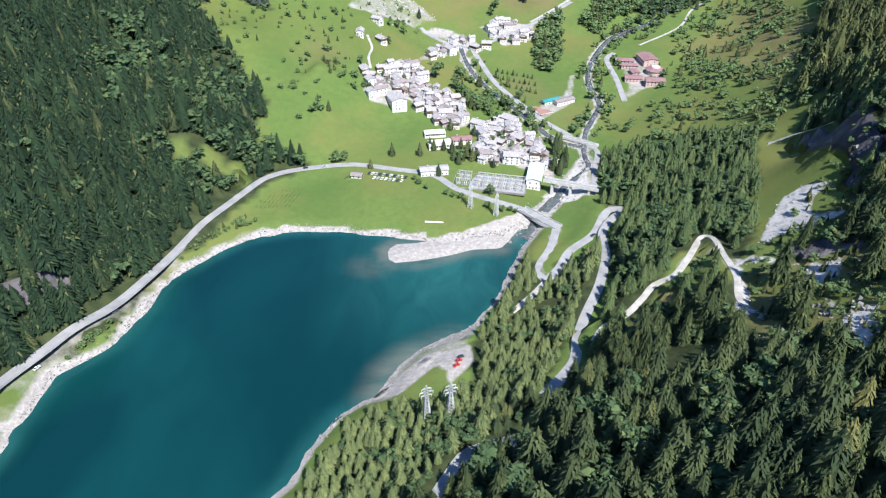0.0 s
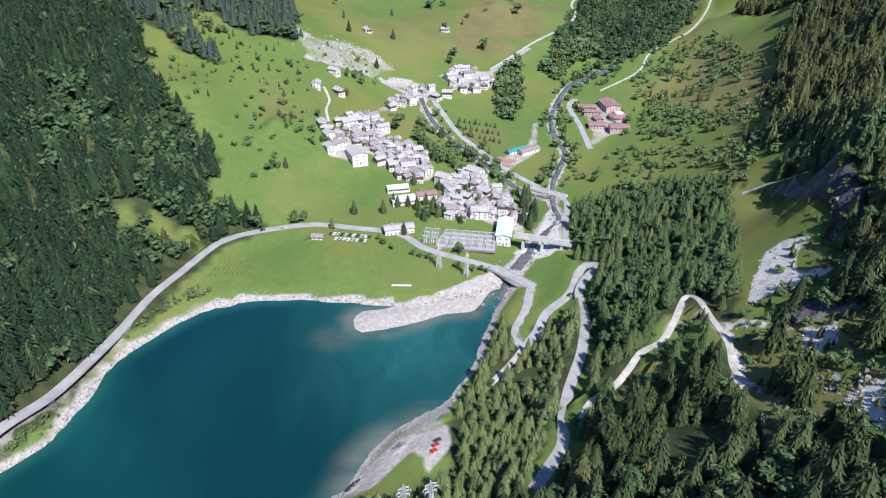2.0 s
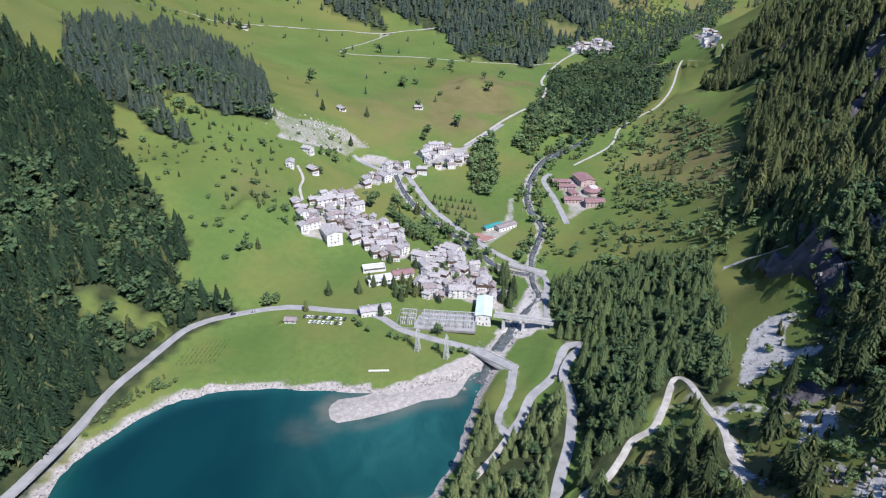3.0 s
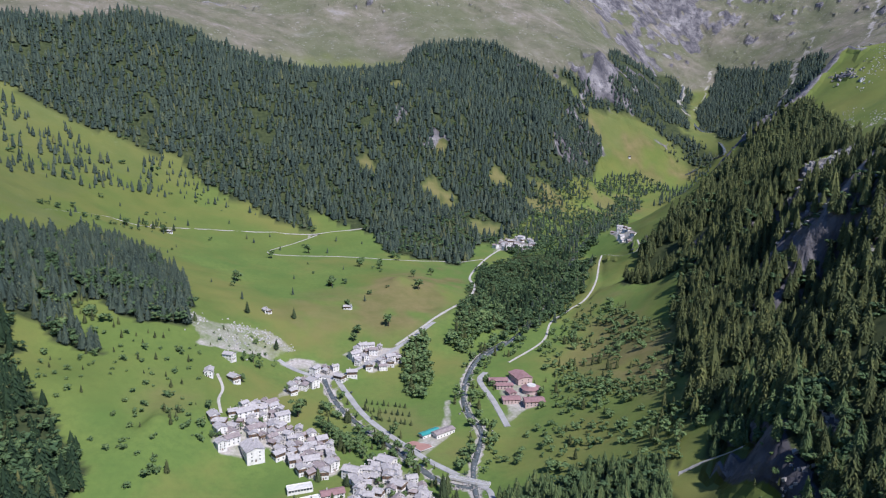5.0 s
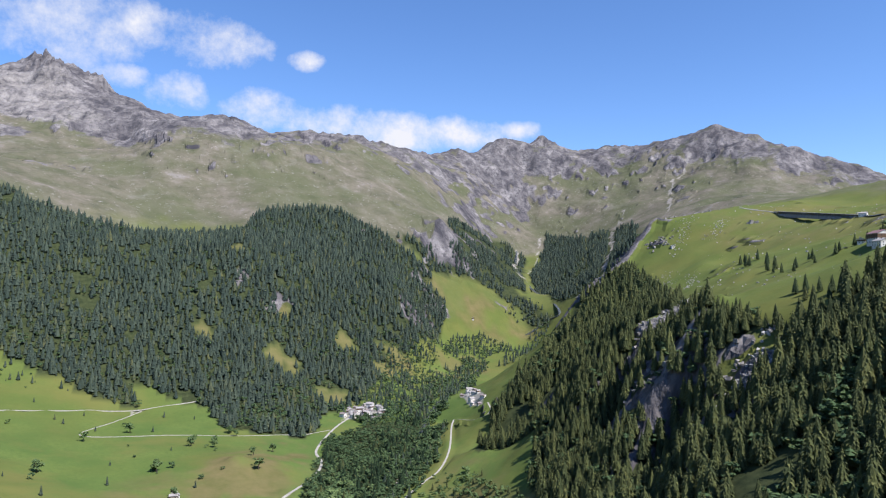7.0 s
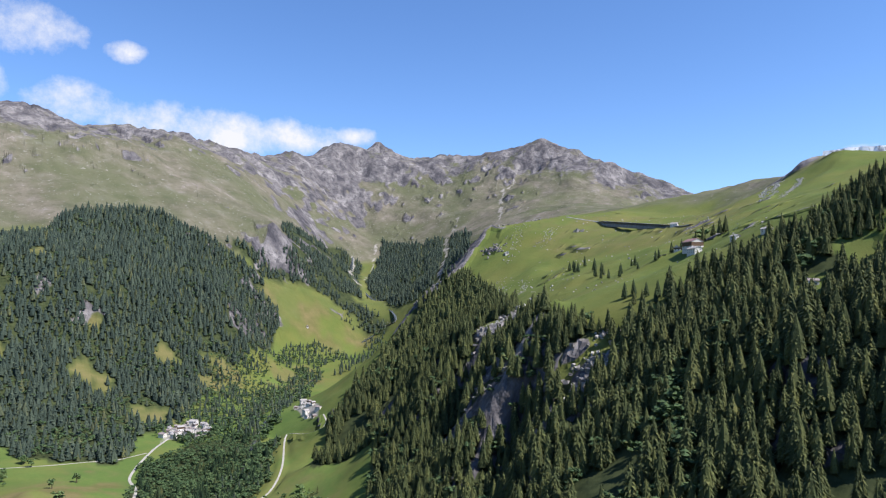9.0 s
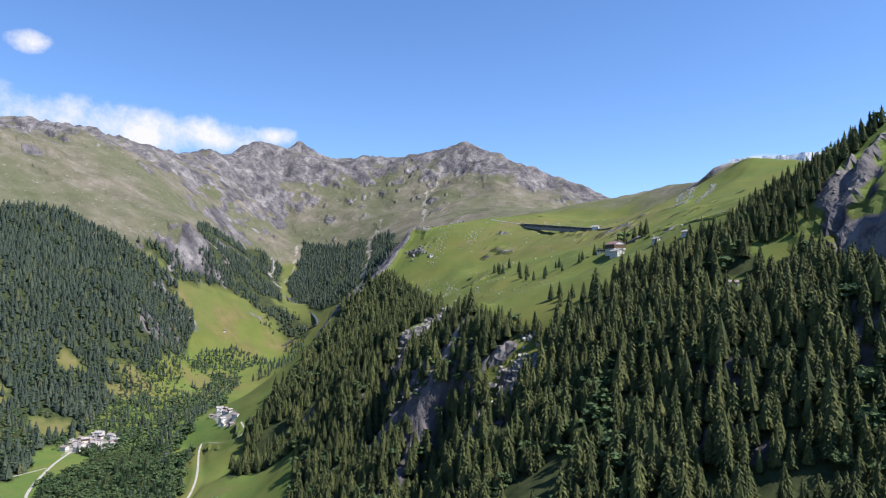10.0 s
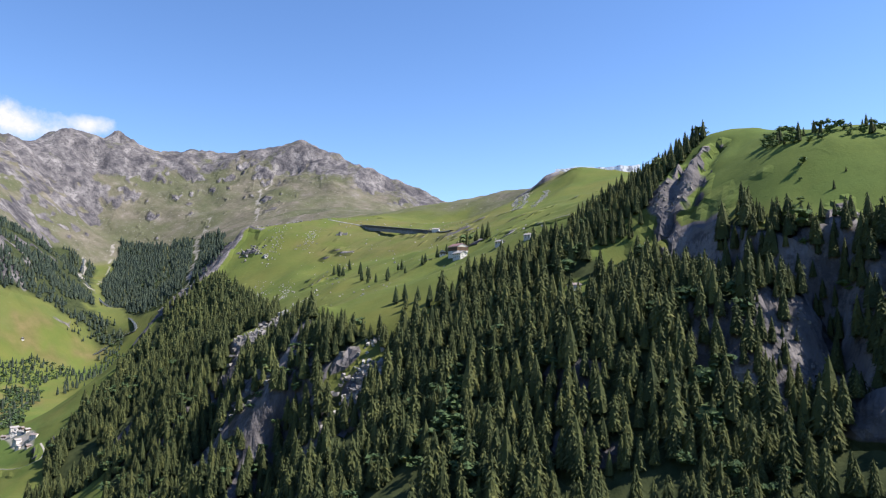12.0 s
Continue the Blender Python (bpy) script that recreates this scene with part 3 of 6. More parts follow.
def shape_ground():
    z = broad_height(X, Y)
    gy, gx = np.gradient(z, GY, GX)
    steep = np.hypot(gx, gy)
    wave = fractal(X, Y, 22, 3, 91)
    near_lake = ring_gap(X, Y, LAKE) + 2.5 * wave
    high = step(520, 900, z)
    east = step(290, 420, X) * step(60, 130, z) * step(1500, 1200, Y) * step(1000, 700, X)
    calm = step(0.10, 0.42, steep)
    # crags, gullies and small swells
    crest = np.minimum(line_gap(X, Y, [p[:2] for p in LANDFORMS["skyline_west"]])[0], line_gap(X, Y, [p[:2] for p in LANDFORMS["skyline_north"]])[0])
    big = 0.40 + 0.60 * step(60, 420, crest)
    z = z + high * big * (ridged(X + 60 * fractal(X, Y, 300, 2, 2), Y, 360, 5, 3) - 0.62) * 84 * step(0.10, 0.5, steep)
    z = z + high * (ridged(X, Y, 130, 3, 6) - 0.55) * 34
    z = z + high * step(300, 0, crest) * (ridged(X, Y, 75, 3, 8) - 0.62) * 34
    for name in ("skyline_west", "skyline_north"):
        line = [p[:2] for p in LANDFORMS[name]]
        g, u = line_gap(X, Y, line)
        run = np.interp(u, np.arange(len(line)), np.concatenate([[0], np.cumsum(np.hypot(*np.diff(np.array(line, float), axis=0).T))]))
        z = z + high * step(20, 110, g) * step(560, 180, g) * (ridged(run + 40 * fractal(X, Y, 120, 2, 14), g * 0.22, 150, 3, 15) - 0.58) * 58
    slope_high = step(360, 520, z) * step(1700, 2000, Y)
    z = z + slope_high * (ridged(X + 0.5 * Y, 0.6 * Y, 170, 4, 7) - 0.6) * 30 * big
    z = z + (1 - high) * calm * fractal(X, Y, 70, 4, 11) * 5.0
    z = z + east * step(0.5, 1.0, steep) * (ridged(X + 0.4 * Y, Y, 90, 3, 21) - 0.6) * 34 * (1 - 0.85 * step(510, 570, X) * step(300, 270, Y))
    shelf = step(280, 340, broad_height(X, Y)) * (1 - high) * step(600, 700, X)
    z = z + shelf * ((ridged(X, Y, 120, 4, 61) - 0.6) * 12 + 3 * fractal(X, Y, 40, 3, 62))
    z = z + (1 - high) * fractal(X, Y, 160, 3, 31) * 2.0 * step(0.04, 0.2, steep)
    for line, reach, rise in RIBS:
        g = line_gap(X, Y, line)[0] + reach * 0.35 * wave
        z = z + rise * np.exp(-(np.maximum(g, 0) / reach) ** 2) * (0.8 + 0.5 * fractal(X, Y, 14, 3, 77))
    for line, wall, depth, ramp in CLIFFS:
        g, u = line_gap(X, Y, line)
        a, b = np.array(line[0], float), np.array(line[-1], float)
        side = np.sign((b[0] - a[0]) * (Y - a[1]) - (b[1] - a[1]) * (X - a[0]))
        fade = step(0.0, 0.35, u) * step(len(line) - 1.0, len(line) - 1.35, u)
        d = np.maximum(g * side + 4 * wave, 0)
        z = z - depth * fade * np.where(d < wall, d / wall, np.clip(1 - (d - wall) / ramp, 0, 1)) * (0.75 + 0.5 * ridged(X, Y, 34, 3, 78))
    for cx, cy, rise in CREST_TRIM:
        z = z + rise * np.exp(-((X - cx) ** 2 + (Y - cy) ** 2) / (95.0 if cy > 1500 else 42.0) ** 2)
    spit = ring_gap(X, Y, SPIT) + 4.0 * fractal(X, Y, 30, 4, 92)
    # roads are benched into the slope
    for name, (width, line) in ROADS.items():
        line = rounded_line(line)
        lx, ly = np.array(line).T
        lz = broad_height(lx, ly)
        for _ in range(8):
            lz[1:-1] = 0.25 * lz[:-2] + 0.5 * lz[1:-1] + 0.25 * lz[2:]
        box = (X > lx.min() - 30) & (X < lx.max() + 30) & (Y > ly.min() - 30) & (Y < ly.max() + 30)
        g, u = line_gap(X[box], Y[box], line)
        level = np.interp(u, np.arange(len(lz)), lz)
        ROAD_LEVELS[name] = (line, lz)
        z[box] += (level - z[box]) * step(width / 2 + 11, width / 2 + 3.5, g)
    # shore: gravel bank up from the water, bed below it
    bank = np.minimum(z, 0.4 + np.maximum(0, -near_lake) * 0.62)
    z = np.where(near_lake > -40, bank, z)
    z = np.where(near_lake <= 0, np.maximum(z, 0.15 - near_lake * 0.06), z)
    z = np.where(near_lake > 0, -0.15 - np.minimum(near_lake * 0.22, 9.0), z)
    z = np.where(spit > -25, np.maximum(z, 0.17 * np.minimum(spit, 9) + 0.25 * fractal(X, Y, 18, 3, 5)), z)
    return z, steep, near_lake, spit


ROAD_LEVELS = {}
CLIFFS = [  # line with the hollow on its left, width of the wall, depth, width of the far side
    ([(345, 462), (395, 498), (440, 535), (475, 568), (515, 606)], 40, 34, 46),
    ([(440, 660), (490, 700), (540, 735), (590, 780)], 24, 36, 36),
    ([(425, 172), (450, 172), (480, 176), (520, 184)], 20, 46, 42),
    ([(495, 215), (530, 236), (560, 266), (596, 304)], 13, 26, 40),
    ([(1180, 1560), (1270, 1650), (1370, 1730), (1460, 1790)], 60, 60, 80),
]
CREST_TRIM = [  # x, y, rise: notches and tops along the ridges
    (617, 3066, -47), (738, 3042, -45), (642, 2923, -29), (804, 3059, -16), (2097, 3627, 22), (2394, 3483, -22), (2504, 3480, -26), (2675, 3235, -33), (2812, 3098, -18),
    (-494, 3575, -60), (-440, 3670, -30), (-350, 3787, -36), (-123, 3548, -65), (-30, 3564, -32), (101, 3586, -36), (168, 3228, -28), (1767, 1185, -24), (1487, 773, 14), (1357, 688, 10), (718, 280, 9),
    (2966, 2394, 26), (3055, 2288, 20), (3094, 2148, 18), (1943, 3700, 18),
]
KNOLL_RIBS = [  # line, width, height: rock ribs and the gullies beside them
    ([(690, 304), (654, 312), (620, 318)], 6, 8),
    ([(678, 326), (645, 329), (605, 325)], 5, 6),
    ([(670, 318), (635, 321), (600, 320)], 7, -14),
    ([(690, 292), (650, 297), (610, 300)], 7, -9),
    ([(492, 213), (477, 212), (465, 215), (450, 212), (436, 222)], 4, 8),
    ([(500, 198), (478, 200), (457, 200), (440, 204)], 8, -6),
    ([(560, 284), (506, 258), (470, 246)], 14, -9),
    ([(288, 396), (282, 372)], 4, 6),
]
SLOPE_RIBS = [
    ([(-400, 3838), (-363, 3826), (-330, 3815)], 120, 13),
    ([(-250, 3800), (-225, 3790)], 60, 10),
    ([(-363, 3800), (-330, 3600), (-260, 3450)], 60, 55),
    ([(-120, 3740), (-100, 3560)], 50, 45),
    ([(268, 410), (262, 385), (256, 360)], 5, 6),
    ([(500, 536), (486, 530), (470, 525)], 10, 6),
    ([(452, 535), (425, 505), (395, 480)], 12, -16),
    ([(1110, 1345), (1072, 1325), (1030, 1318), (985, 1282), (935, 1268), (880, 1272), (835, 1300)], 22, 18),
    ([(540, 650), (470, 640), (400, 610)], 11, 11),
    ([(560, 760), (500, 740), (440, 700)], 11, 11),
]
RIBS = KNOLL_RIBS + SLOPE_RIBS
CHUTES = [  # width, line: pale scree chutes and torrent beds
    (10, [(-104, 806), (-75, 820), (-40, 832)]), (26, [(2713, 2864), (2600, 2800), (2495, 2765), (2300, 2570), (2092, 2376)]), (24, [(2205, 2775), (2016, 2637), (1780, 2350), (1554, 2079), (1386, 1898)]),
    (22, [(1669, 2895), (1445, 2550), (1419, 2427)]), (14, [(1848, 2978), (1737, 2826), (1488, 2513)]), (13, [(1384, 1798), (1301, 1761), (1060, 1520), (843, 1295)]),
]
Z, STEEP, NEAR_LAKE, ON_SPIT = shape_ground()


def sample(grid, x, y):
    """A value of the grid between its lines."""
    x, y = np.asarray(x, float), np.asarray(y, float)
    i = np.clip(np.searchsorted(GX, x) - 1, 0, len(GX) - 2)
    j = np.clip(np.searchsorted(GY, y) - 1, 0, len(GY) - 2)
    u, v = (x - GX[i]) / (GX[i + 1] - GX[i]), (y - GY[j]) / (GY[j + 1] - GY[j])
    return (grid[j, i] * (1 - u) + grid[j, i + 1] * u) * (1 - v) + (grid[j + 1, i] * (1 - u) + grid[j + 1, i + 1] * u) * v


def ground_z(x, y):
    return float(sample(Z, x, y))


def wooded(x, y):
    """How thick the woods stand, 0 to 1, with ragged edges."""
    x, y = np.asarray(x, float), np.asarray(y, float)
    wx, wy = x + 14 * fractal(x, y, 45, 3, 41), y + 14 * fractal(x, y, 45, 3, 42)
    cover = np.zeros(x.shape)
    for ring in WOODS.values():
        cover = np.maximum(cover, inside(wx, wy, ring).astype(float))
    return cover


WOOD = wooded(X, Y)


def lay_masks():
    z = Z
    gy, gx = np.gradient(z, GY, GX)
    steep = np.hypot(gx, gy)
    n1, n2 = fractal(X, Y, 120, 4, 51), fractal(X, Y, 30, 3, 52)
    pasture = step(420, 560, X) * step(1650, 1350, Y) * step(1500, 1200, X)
    alpine = np.maximum(step(400, 600, z + 90 * n1 + 110 * step(1700, 2100, Y) - 170 * pasture), (0.28 * step(50, 110, z + 70 * n1) + 0.27 * step(120, 220, z + 90 * n1)) * (1 - 0.25 * pasture))
    alpine = alpine * (1 - 0.6 * step(490, 540, X) * step(950, 800, X) * step(440, 390, Y))
    hay = np.zeros(X.shape)
    for ring, dry in HAY:
        hay = np.maximum(hay, dry * step(-25, 25, ring_gap(X + 25 * n2, Y + 25 * n1, ring)) * step(-0.5, 0.2, n2 + n1))
    crest = np.minimum(line_gap(X, Y, [p[:2] for p in LANDFORMS["skyline_west"]])[0], line_gap(X, Y, [p[:2] for p in LANDFORMS["skyline_north"]])[0])
    massif = step(500, 100, X) * step(2700, 3100, Y + 250 * n1)
    rock = np.clip(0.68 * step(540, 150, crest + 190 * n1 + 90 * n2) + 0.7 * massif + 0.9 * step(1.0, 1.6, steep + 0.3 * n2) + alpine * step(0.85, 1.25, steep + 0.45 * n2) * 0.8  + 0.6 * step(0.20, 0.6, n1 + 0.5 * n2) * step(500, 640, z), 0, 1)
    talus = massif * step(160, 420, crest)
    shelf = step(280, 340, broad_height(X, Y)) * step(640, 740, X) * step(1500, 1300, X) * step(1500, 1300, Y)
    rock = np.maximum(rock, shelf * 0.85 * step(0.80, 0.90, ridged(X, Y, 120, 4, 61) + 0.12 * n2) * step(0.0, 0.25, n1 + 0.25))
    shore = np.where(NEAR_LAKE > 0, 1.0, step(6.5, 2, -NEAR_LAKE + 5 * n2)) * step(4.5, 2.5, z)
    west_bank = step(14, 6, -NEAR_LAKE + 7 * n2) * step(-120, -150, X) * (NEAR_LAKE < 0)
    shore = np.maximum(shore, 0.53 * west_bank)
    gravel = np.clip(np.maximum(shore, np.maximum(step(-4, 0, ON_SPIT), 0.6 * talus)), 0, 1)
    for name, (width, line) in ROADS.items():
        pts = np.array(ROAD_LEVELS[name][0])
        box = (X > pts[:, 0].min() - 20) & (X < pts[:, 0].max() + 20) & (Y > pts[:, 1].min() - 20) & (Y < pts[:, 1].max() + 20)
        g, _ = line_gap(X[box], Y[box], ROAD_LEVELS[name][0])
        gravel[box] = np.maximum(gravel[box], step(width / 2 + 2.2, width / 2 + 0.6, g + 1.2 * n2[box]) * 0.6)
    for ring in VILLAGES.values():
        gravel = np.maximum(gravel, 0.80 * step(-5, 3, ring_gap(X, Y, ring)))
    for ring in PAVED:
        gravel = np.maximum(gravel, 0.75 * step(-4, 3, ring_gap(X, Y, ring) + 3 * n2))
    gravel = np.maximum(gravel, 0.67 * step(-6, 6, ring_gap(X, Y, ROCK_FACE) + 5 * n2))
    for cx, cy, reach in LOW_ROCKS + HIGH_ROCKS:
        rock = np.maximum(rock, 0.95 * step(reach, reach * 0.45, np.hypot(X - cx, Y - cy) + 9 * n2))
    rock = rock * (1 - step(-25, 10, ring_gap(X, Y, OPEN_GROUND[0])))
    for line, reach, rise in RIBS:
        if rise > 0 or rise < -18:
            rock = np.maximum(rock, 0.85 * step(reach, reach * 0.4, line_gap(X, Y, line)[0] + 4 * n2))
    for line, wall, depth, ramp in CLIFFS:
        (ax, ay), (bx, by) = line[0], line[-1]
        d = line_gap(X, Y, line)[0] * np.sign((bx - ax) * (Y - ay) - (by - ay) * (X - ax))
        rock = np.maximum(rock, (0.5 if 30 < wall < 50 else 0.95) * step(-2, 3, d + 3 * n2) * step(wall * 1.15, wall * 0.85, d + 3 * n2))
    for width, line in CHUTES:
        gravel = np.maximum(gravel, 0.72 * step(width * 0.8, width * 0.25, line_gap(X, Y, line)[0] + 0.9 * width * n2))
    for width, line in STREAMS.values():
        gravel = np.maximum(gravel, (0.9 if line[0][1] < 830 else 0.5) * step(width * 1.5, width * 0.8, line_gap(X, Y, rounded_line(line))[0] + 2 * n2))
    scree = np.zeros(X.shape)
    for ring in SCREES:
        gravel = np.maximum(gravel, step(-3, 4, ring_gap(X + 6 * n2, Y + 6 * n2, ring)))
        if np.mean([q[0] for q in ring]) > 110:
            scree = np.maximum(scree, step(-2, 3, ring_gap(X + 6 * n2, Y + 6 * n2, ring)))
    wood = WOOD.copy()
    for ring in THIN:
        hay = np.maximum(hay, 0.75 * inside(X + 4 * n2, Y + 4 * n1, ring) * step(-0.35, 0.25, n2))
        gravel = np.maximum(gravel, 0.62 * inside(X, Y, ring) * step(0.15, 0.5, fractal(X, Y, 16, 3, 85)))
    for ring in OPEN_GROUND + THIN:
        wood = np.where(inside(X, Y, ring), 0.0, wood)
    ragged = fractal(X, Y, 22, 3, 83)
    for cx, cy, reach in CLEARINGS:
        bare = step(reach, reach * 0.6, np.hypot(X - cx, 0.8 * (Y - cy)) + 0.9 * reach * ragged)
        wood = np.minimum(wood, 1 - bare)
        if cy > 1400:
            hay = np.maximum(hay, 0.7 * bare)
    return {"wood": wood, "rock": rock, "gravel": gravel, "alpine": alpine, "hay": hay, "scree": scree}


CLEARINGS = [(486, 537, 22), (466, 535, 22), (508, 550, 20), (488, 564, 20), (614, 806, 24), (598, 788, 22), (632, 826, 24), (660, 802, 26), (640, 785, 20), (297, 1605, 30), (330, 1590, 22), (272, 1980, 22), (265, 1880, 24), (160, 1640, 20), (345, 1737, 16), (590, 1660, 44), (545, 1610, 26), (480, 1695, 26), (790, 1690, 56), (740, 1640, 36), (860, 1790, 40), (392, 1478, 38), (549, 377, 11), (536, 372, 11), (-210, 500, 12), (-190, 507, 11), (-172, 513, 9)]  # clearings in the woods: x, y, reach
PAVED = [  # rings of pale trodden or paved ground
    [(190, 678), (197, 731), (202, 778), (237, 789), (243, 739), (230, 699), (213, 699)],
    [(-41, 268), (-37, 290), (-22, 312), (4, 331), (24, 341), (22, 326), (8, 306), (-14, 292), (-27, 270)],
    [(-31, 826), (-15, 845), (8, 844), (38, 830), (48, 796), (26, 795), (8, 813), (-2, 826)],
    [(86, 650), (98, 668), (118, 690), (138, 684), (128, 664), (104, 640)],
    [(137, 738), (147, 744), (140, 700), (132, 684), (126, 690)],
    [(86, 504), (100, 486), (124, 492), (130, 532), (126, 566), (114, 552), (100, 520)],
]
ROCK_FACE = [(-104, 805), (-116, 828), (-128, 858), (-124, 872), (-96, 864), (-66, 880), (-34, 884), (-2, 856), (-18, 846), (-41, 829), (-65, 820), (-83, 812)]  # crumbling pale slope above the village
THIN = [  # rings of broken ground where trees stand far apart
    [(160, 300), (215, 302), (240, 280), (200, 205), (165, 200), (145, 228), (150, 260)],
    [(100, 292), (135, 322), (160, 352), (166, 320), (150, 290), (125, 272)],
]
HAY = [  # rings of drying hay meadow and how dry they are
    ([(60, 960), (90, 1060), (150, 1150), (240, 1240), (285, 1180), (268, 1090), (215, 1010), (150, 930), (100, 905)], 0.85),
    ([(-40, 900), (-20, 1000), (60, 1080), (90, 1000), (60, 900), (20, 860)], 0.5),
    ([(447, 967), (410, 847), (392, 711), (368, 624), (331, 580), (300, 640), (312, 745), (300, 821), (385, 935)], 0.75),
    ([(-140, 700), (-125, 740), (-100, 720), (-110, 690)], 0.6),
    ([(70, 690), (60, 740), (110, 735), (125, 680), (135, 640), (110, 640)], 0.55),
    ([(840, 2080), (960, 2110), (1150, 2060), (1220, 2010), (1120, 1960), (960, 1980)], 0.85),
    ([(1000, 950), (1060, 1200), (1250, 1220), (1480, 1000), (1400, 800), (1100, 700), (980, 720)], 0.42),
]
SILT_TAIL = [(-39, 411), (-51, 403), (-59, 408)]
SILT_BAY = [(-38, 280), (-32, 299), (-19, 315), (6, 329)]
VILLAGES = {
    "village_upper": [(-81, 657), (-57, 712), (-26, 739), (-20, 694), (3, 680), (20, 664), (26, 622), (6, 610), (-22, 641), (-37, 659), (-53, 640), (-72, 643)],
    "village_lower": [(28, 578), (36, 625), (64, 640), (91, 597), (101, 552), (96, 526), (58, 549), (33, 549)],
    "village_top": [(-31, 742), (-16, 789), (10, 827), (37, 823), (10, 784)],
    "hamlet_north": [(42, 855), (71, 877), (113, 870), (110, 834), (71, 812)],
    "hamlet_west": [(366, 1350), (407, 1419), (452, 1448), (462, 1394), (462, 1346), (427, 1326), (394, 1342)],
    "hamlet_far": [(617, 1372), (641, 1356), (611, 1247), (572, 1180), (573, 1236)],
}
OPEN_GROUND = [  # rings of meadow, scree and ledges without trees
    [(840, 2080), (960, 2110), (1150, 2060), (1220, 2010), (1120, 1960), (960, 1980)],
    [(242, 490), (277, 454), (256, 378), (240, 358), (222, 346), (202, 336), (184, 328), (216, 413)],
]
LOW_ROCKS = [(200, 308, 13), (216, 300, 12), (262, 385, 8), (287, 396, 8), (266, 355, 8), (246, 369, 6), (436, 211, 12), (486, 537, 30), (455, 600, 24), (430, 520, 16)]  # bare rock: x, y, reach
HIGH_ROCKS = [(874, 1330, 38), (930, 1332, 38), (980, 1332, 45), (1040, 1346, 45), (1092, 1356, 48), (1150, 1376, 45), (1350, 1760, 40), (1250, 1680, 40), (1150, 1590, 36), (1040, 1470, 32), (950, 1380, 28), (1390, 690, 45), (1477, 794, 50), (639, 321, 34), (614, 806, 30), (662, 808, 26), (520, 700, 44), (1010, 1230, 26), (900, 1290, 34), (1180, 1330, 40), (1480, 850, 40), (1300, 1300, 50)]
SCREES = [[(242, 379), (231, 390), (218, 386), (206, 371), (197, 359), (183, 334), (187, 330), (196, 338), (210, 334), (230, 336), (234, 345), (220, 350), (226, 366), (235, 374), (240, 371)], [(169, 327), (185, 309), (198, 296), (196, 292), (182, 303), (165, 319)], [(178, 252), (173, 233), (167, 213), (180, 214), (187, 229), (177, 229), (182, 248)]]
SCREES += [[(174, 269), (190, 292), (197, 290), (210, 296), (198, 275), (187, 268)], [(178, 239), (185, 238), (196, 243), (174, 207), (166, 203), (168, 219)], [(149, 248), (148, 237), (154, 235), (150, 226), (145, 236)]]
SCREES += [[(167, 331), (154, 287), (149, 266), (156, 260), (160, 282), (165, 304), (170, 323)], [(205, 296), (194, 292), (180, 280), (179, 273), (196, 281), (201, 283)], [(16, 317), (6, 308), (-13, 309), (-28, 293), (-37, 272), (-20, 274), (-8, 288), (5, 275), (15, 289)], [(81, 500), (99, 485), (122, 490), (127, 531), (124, 566), (115, 550), (104, 514)]]
STREAMS = {  # width, line
    "river": (5, [(94, 497), (104, 514), (126, 537), (128, 565), (136, 608), (147, 635), (160, 670), (157, 704), (160, 741), (175, 788), (204, 843), (248, 884)]),
    "river_mouth": (8, [(94, 497), (80, 473), (68, 451), (51, 423)]),
    "torrent": (5, [(20, 803), (29, 752), (43, 713), (67, 669), (91, 622), (107, 596), (131, 581)]),
    "river_upper": (5, [(205, 841), (253, 883), (318, 959), (388, 1067), (480, 1232), (535, 1325), (627, 1438), (839, 1699)]),
    "gorge_stream": (7, [(1169, 2012), (1246, 2002), (1279, 1987), (1434, 2403), (1459, 2548), (1647, 2862)]),
}
MASKS = lay_masks()


def mesh_from(name, verts, faces, smooth=False):
    """A mesh from arrays of corners and of triangles or quads."""
    verts, faces = np.asarray(verts, np.float32), np.asarray(faces, np.int32)
    mesh = bpy.data.meshes.new(name)
    n, k = faces.shape
    mesh.vertices.add(len(verts))
    mesh.vertices.foreach_set("co", verts.ravel())
    mesh.loops.add(n * k)
    mesh.loops.foreach_set("vertex_index", faces.ravel())
    mesh.polygons.add(n)
    mesh.polygons.foreach_set("loop_start", np.arange(0, n * k, k, dtype=np.int32))
    mesh.polygons.foreach_set("use_smooth", np.full(n, smooth))
    mesh.update()
    return mesh


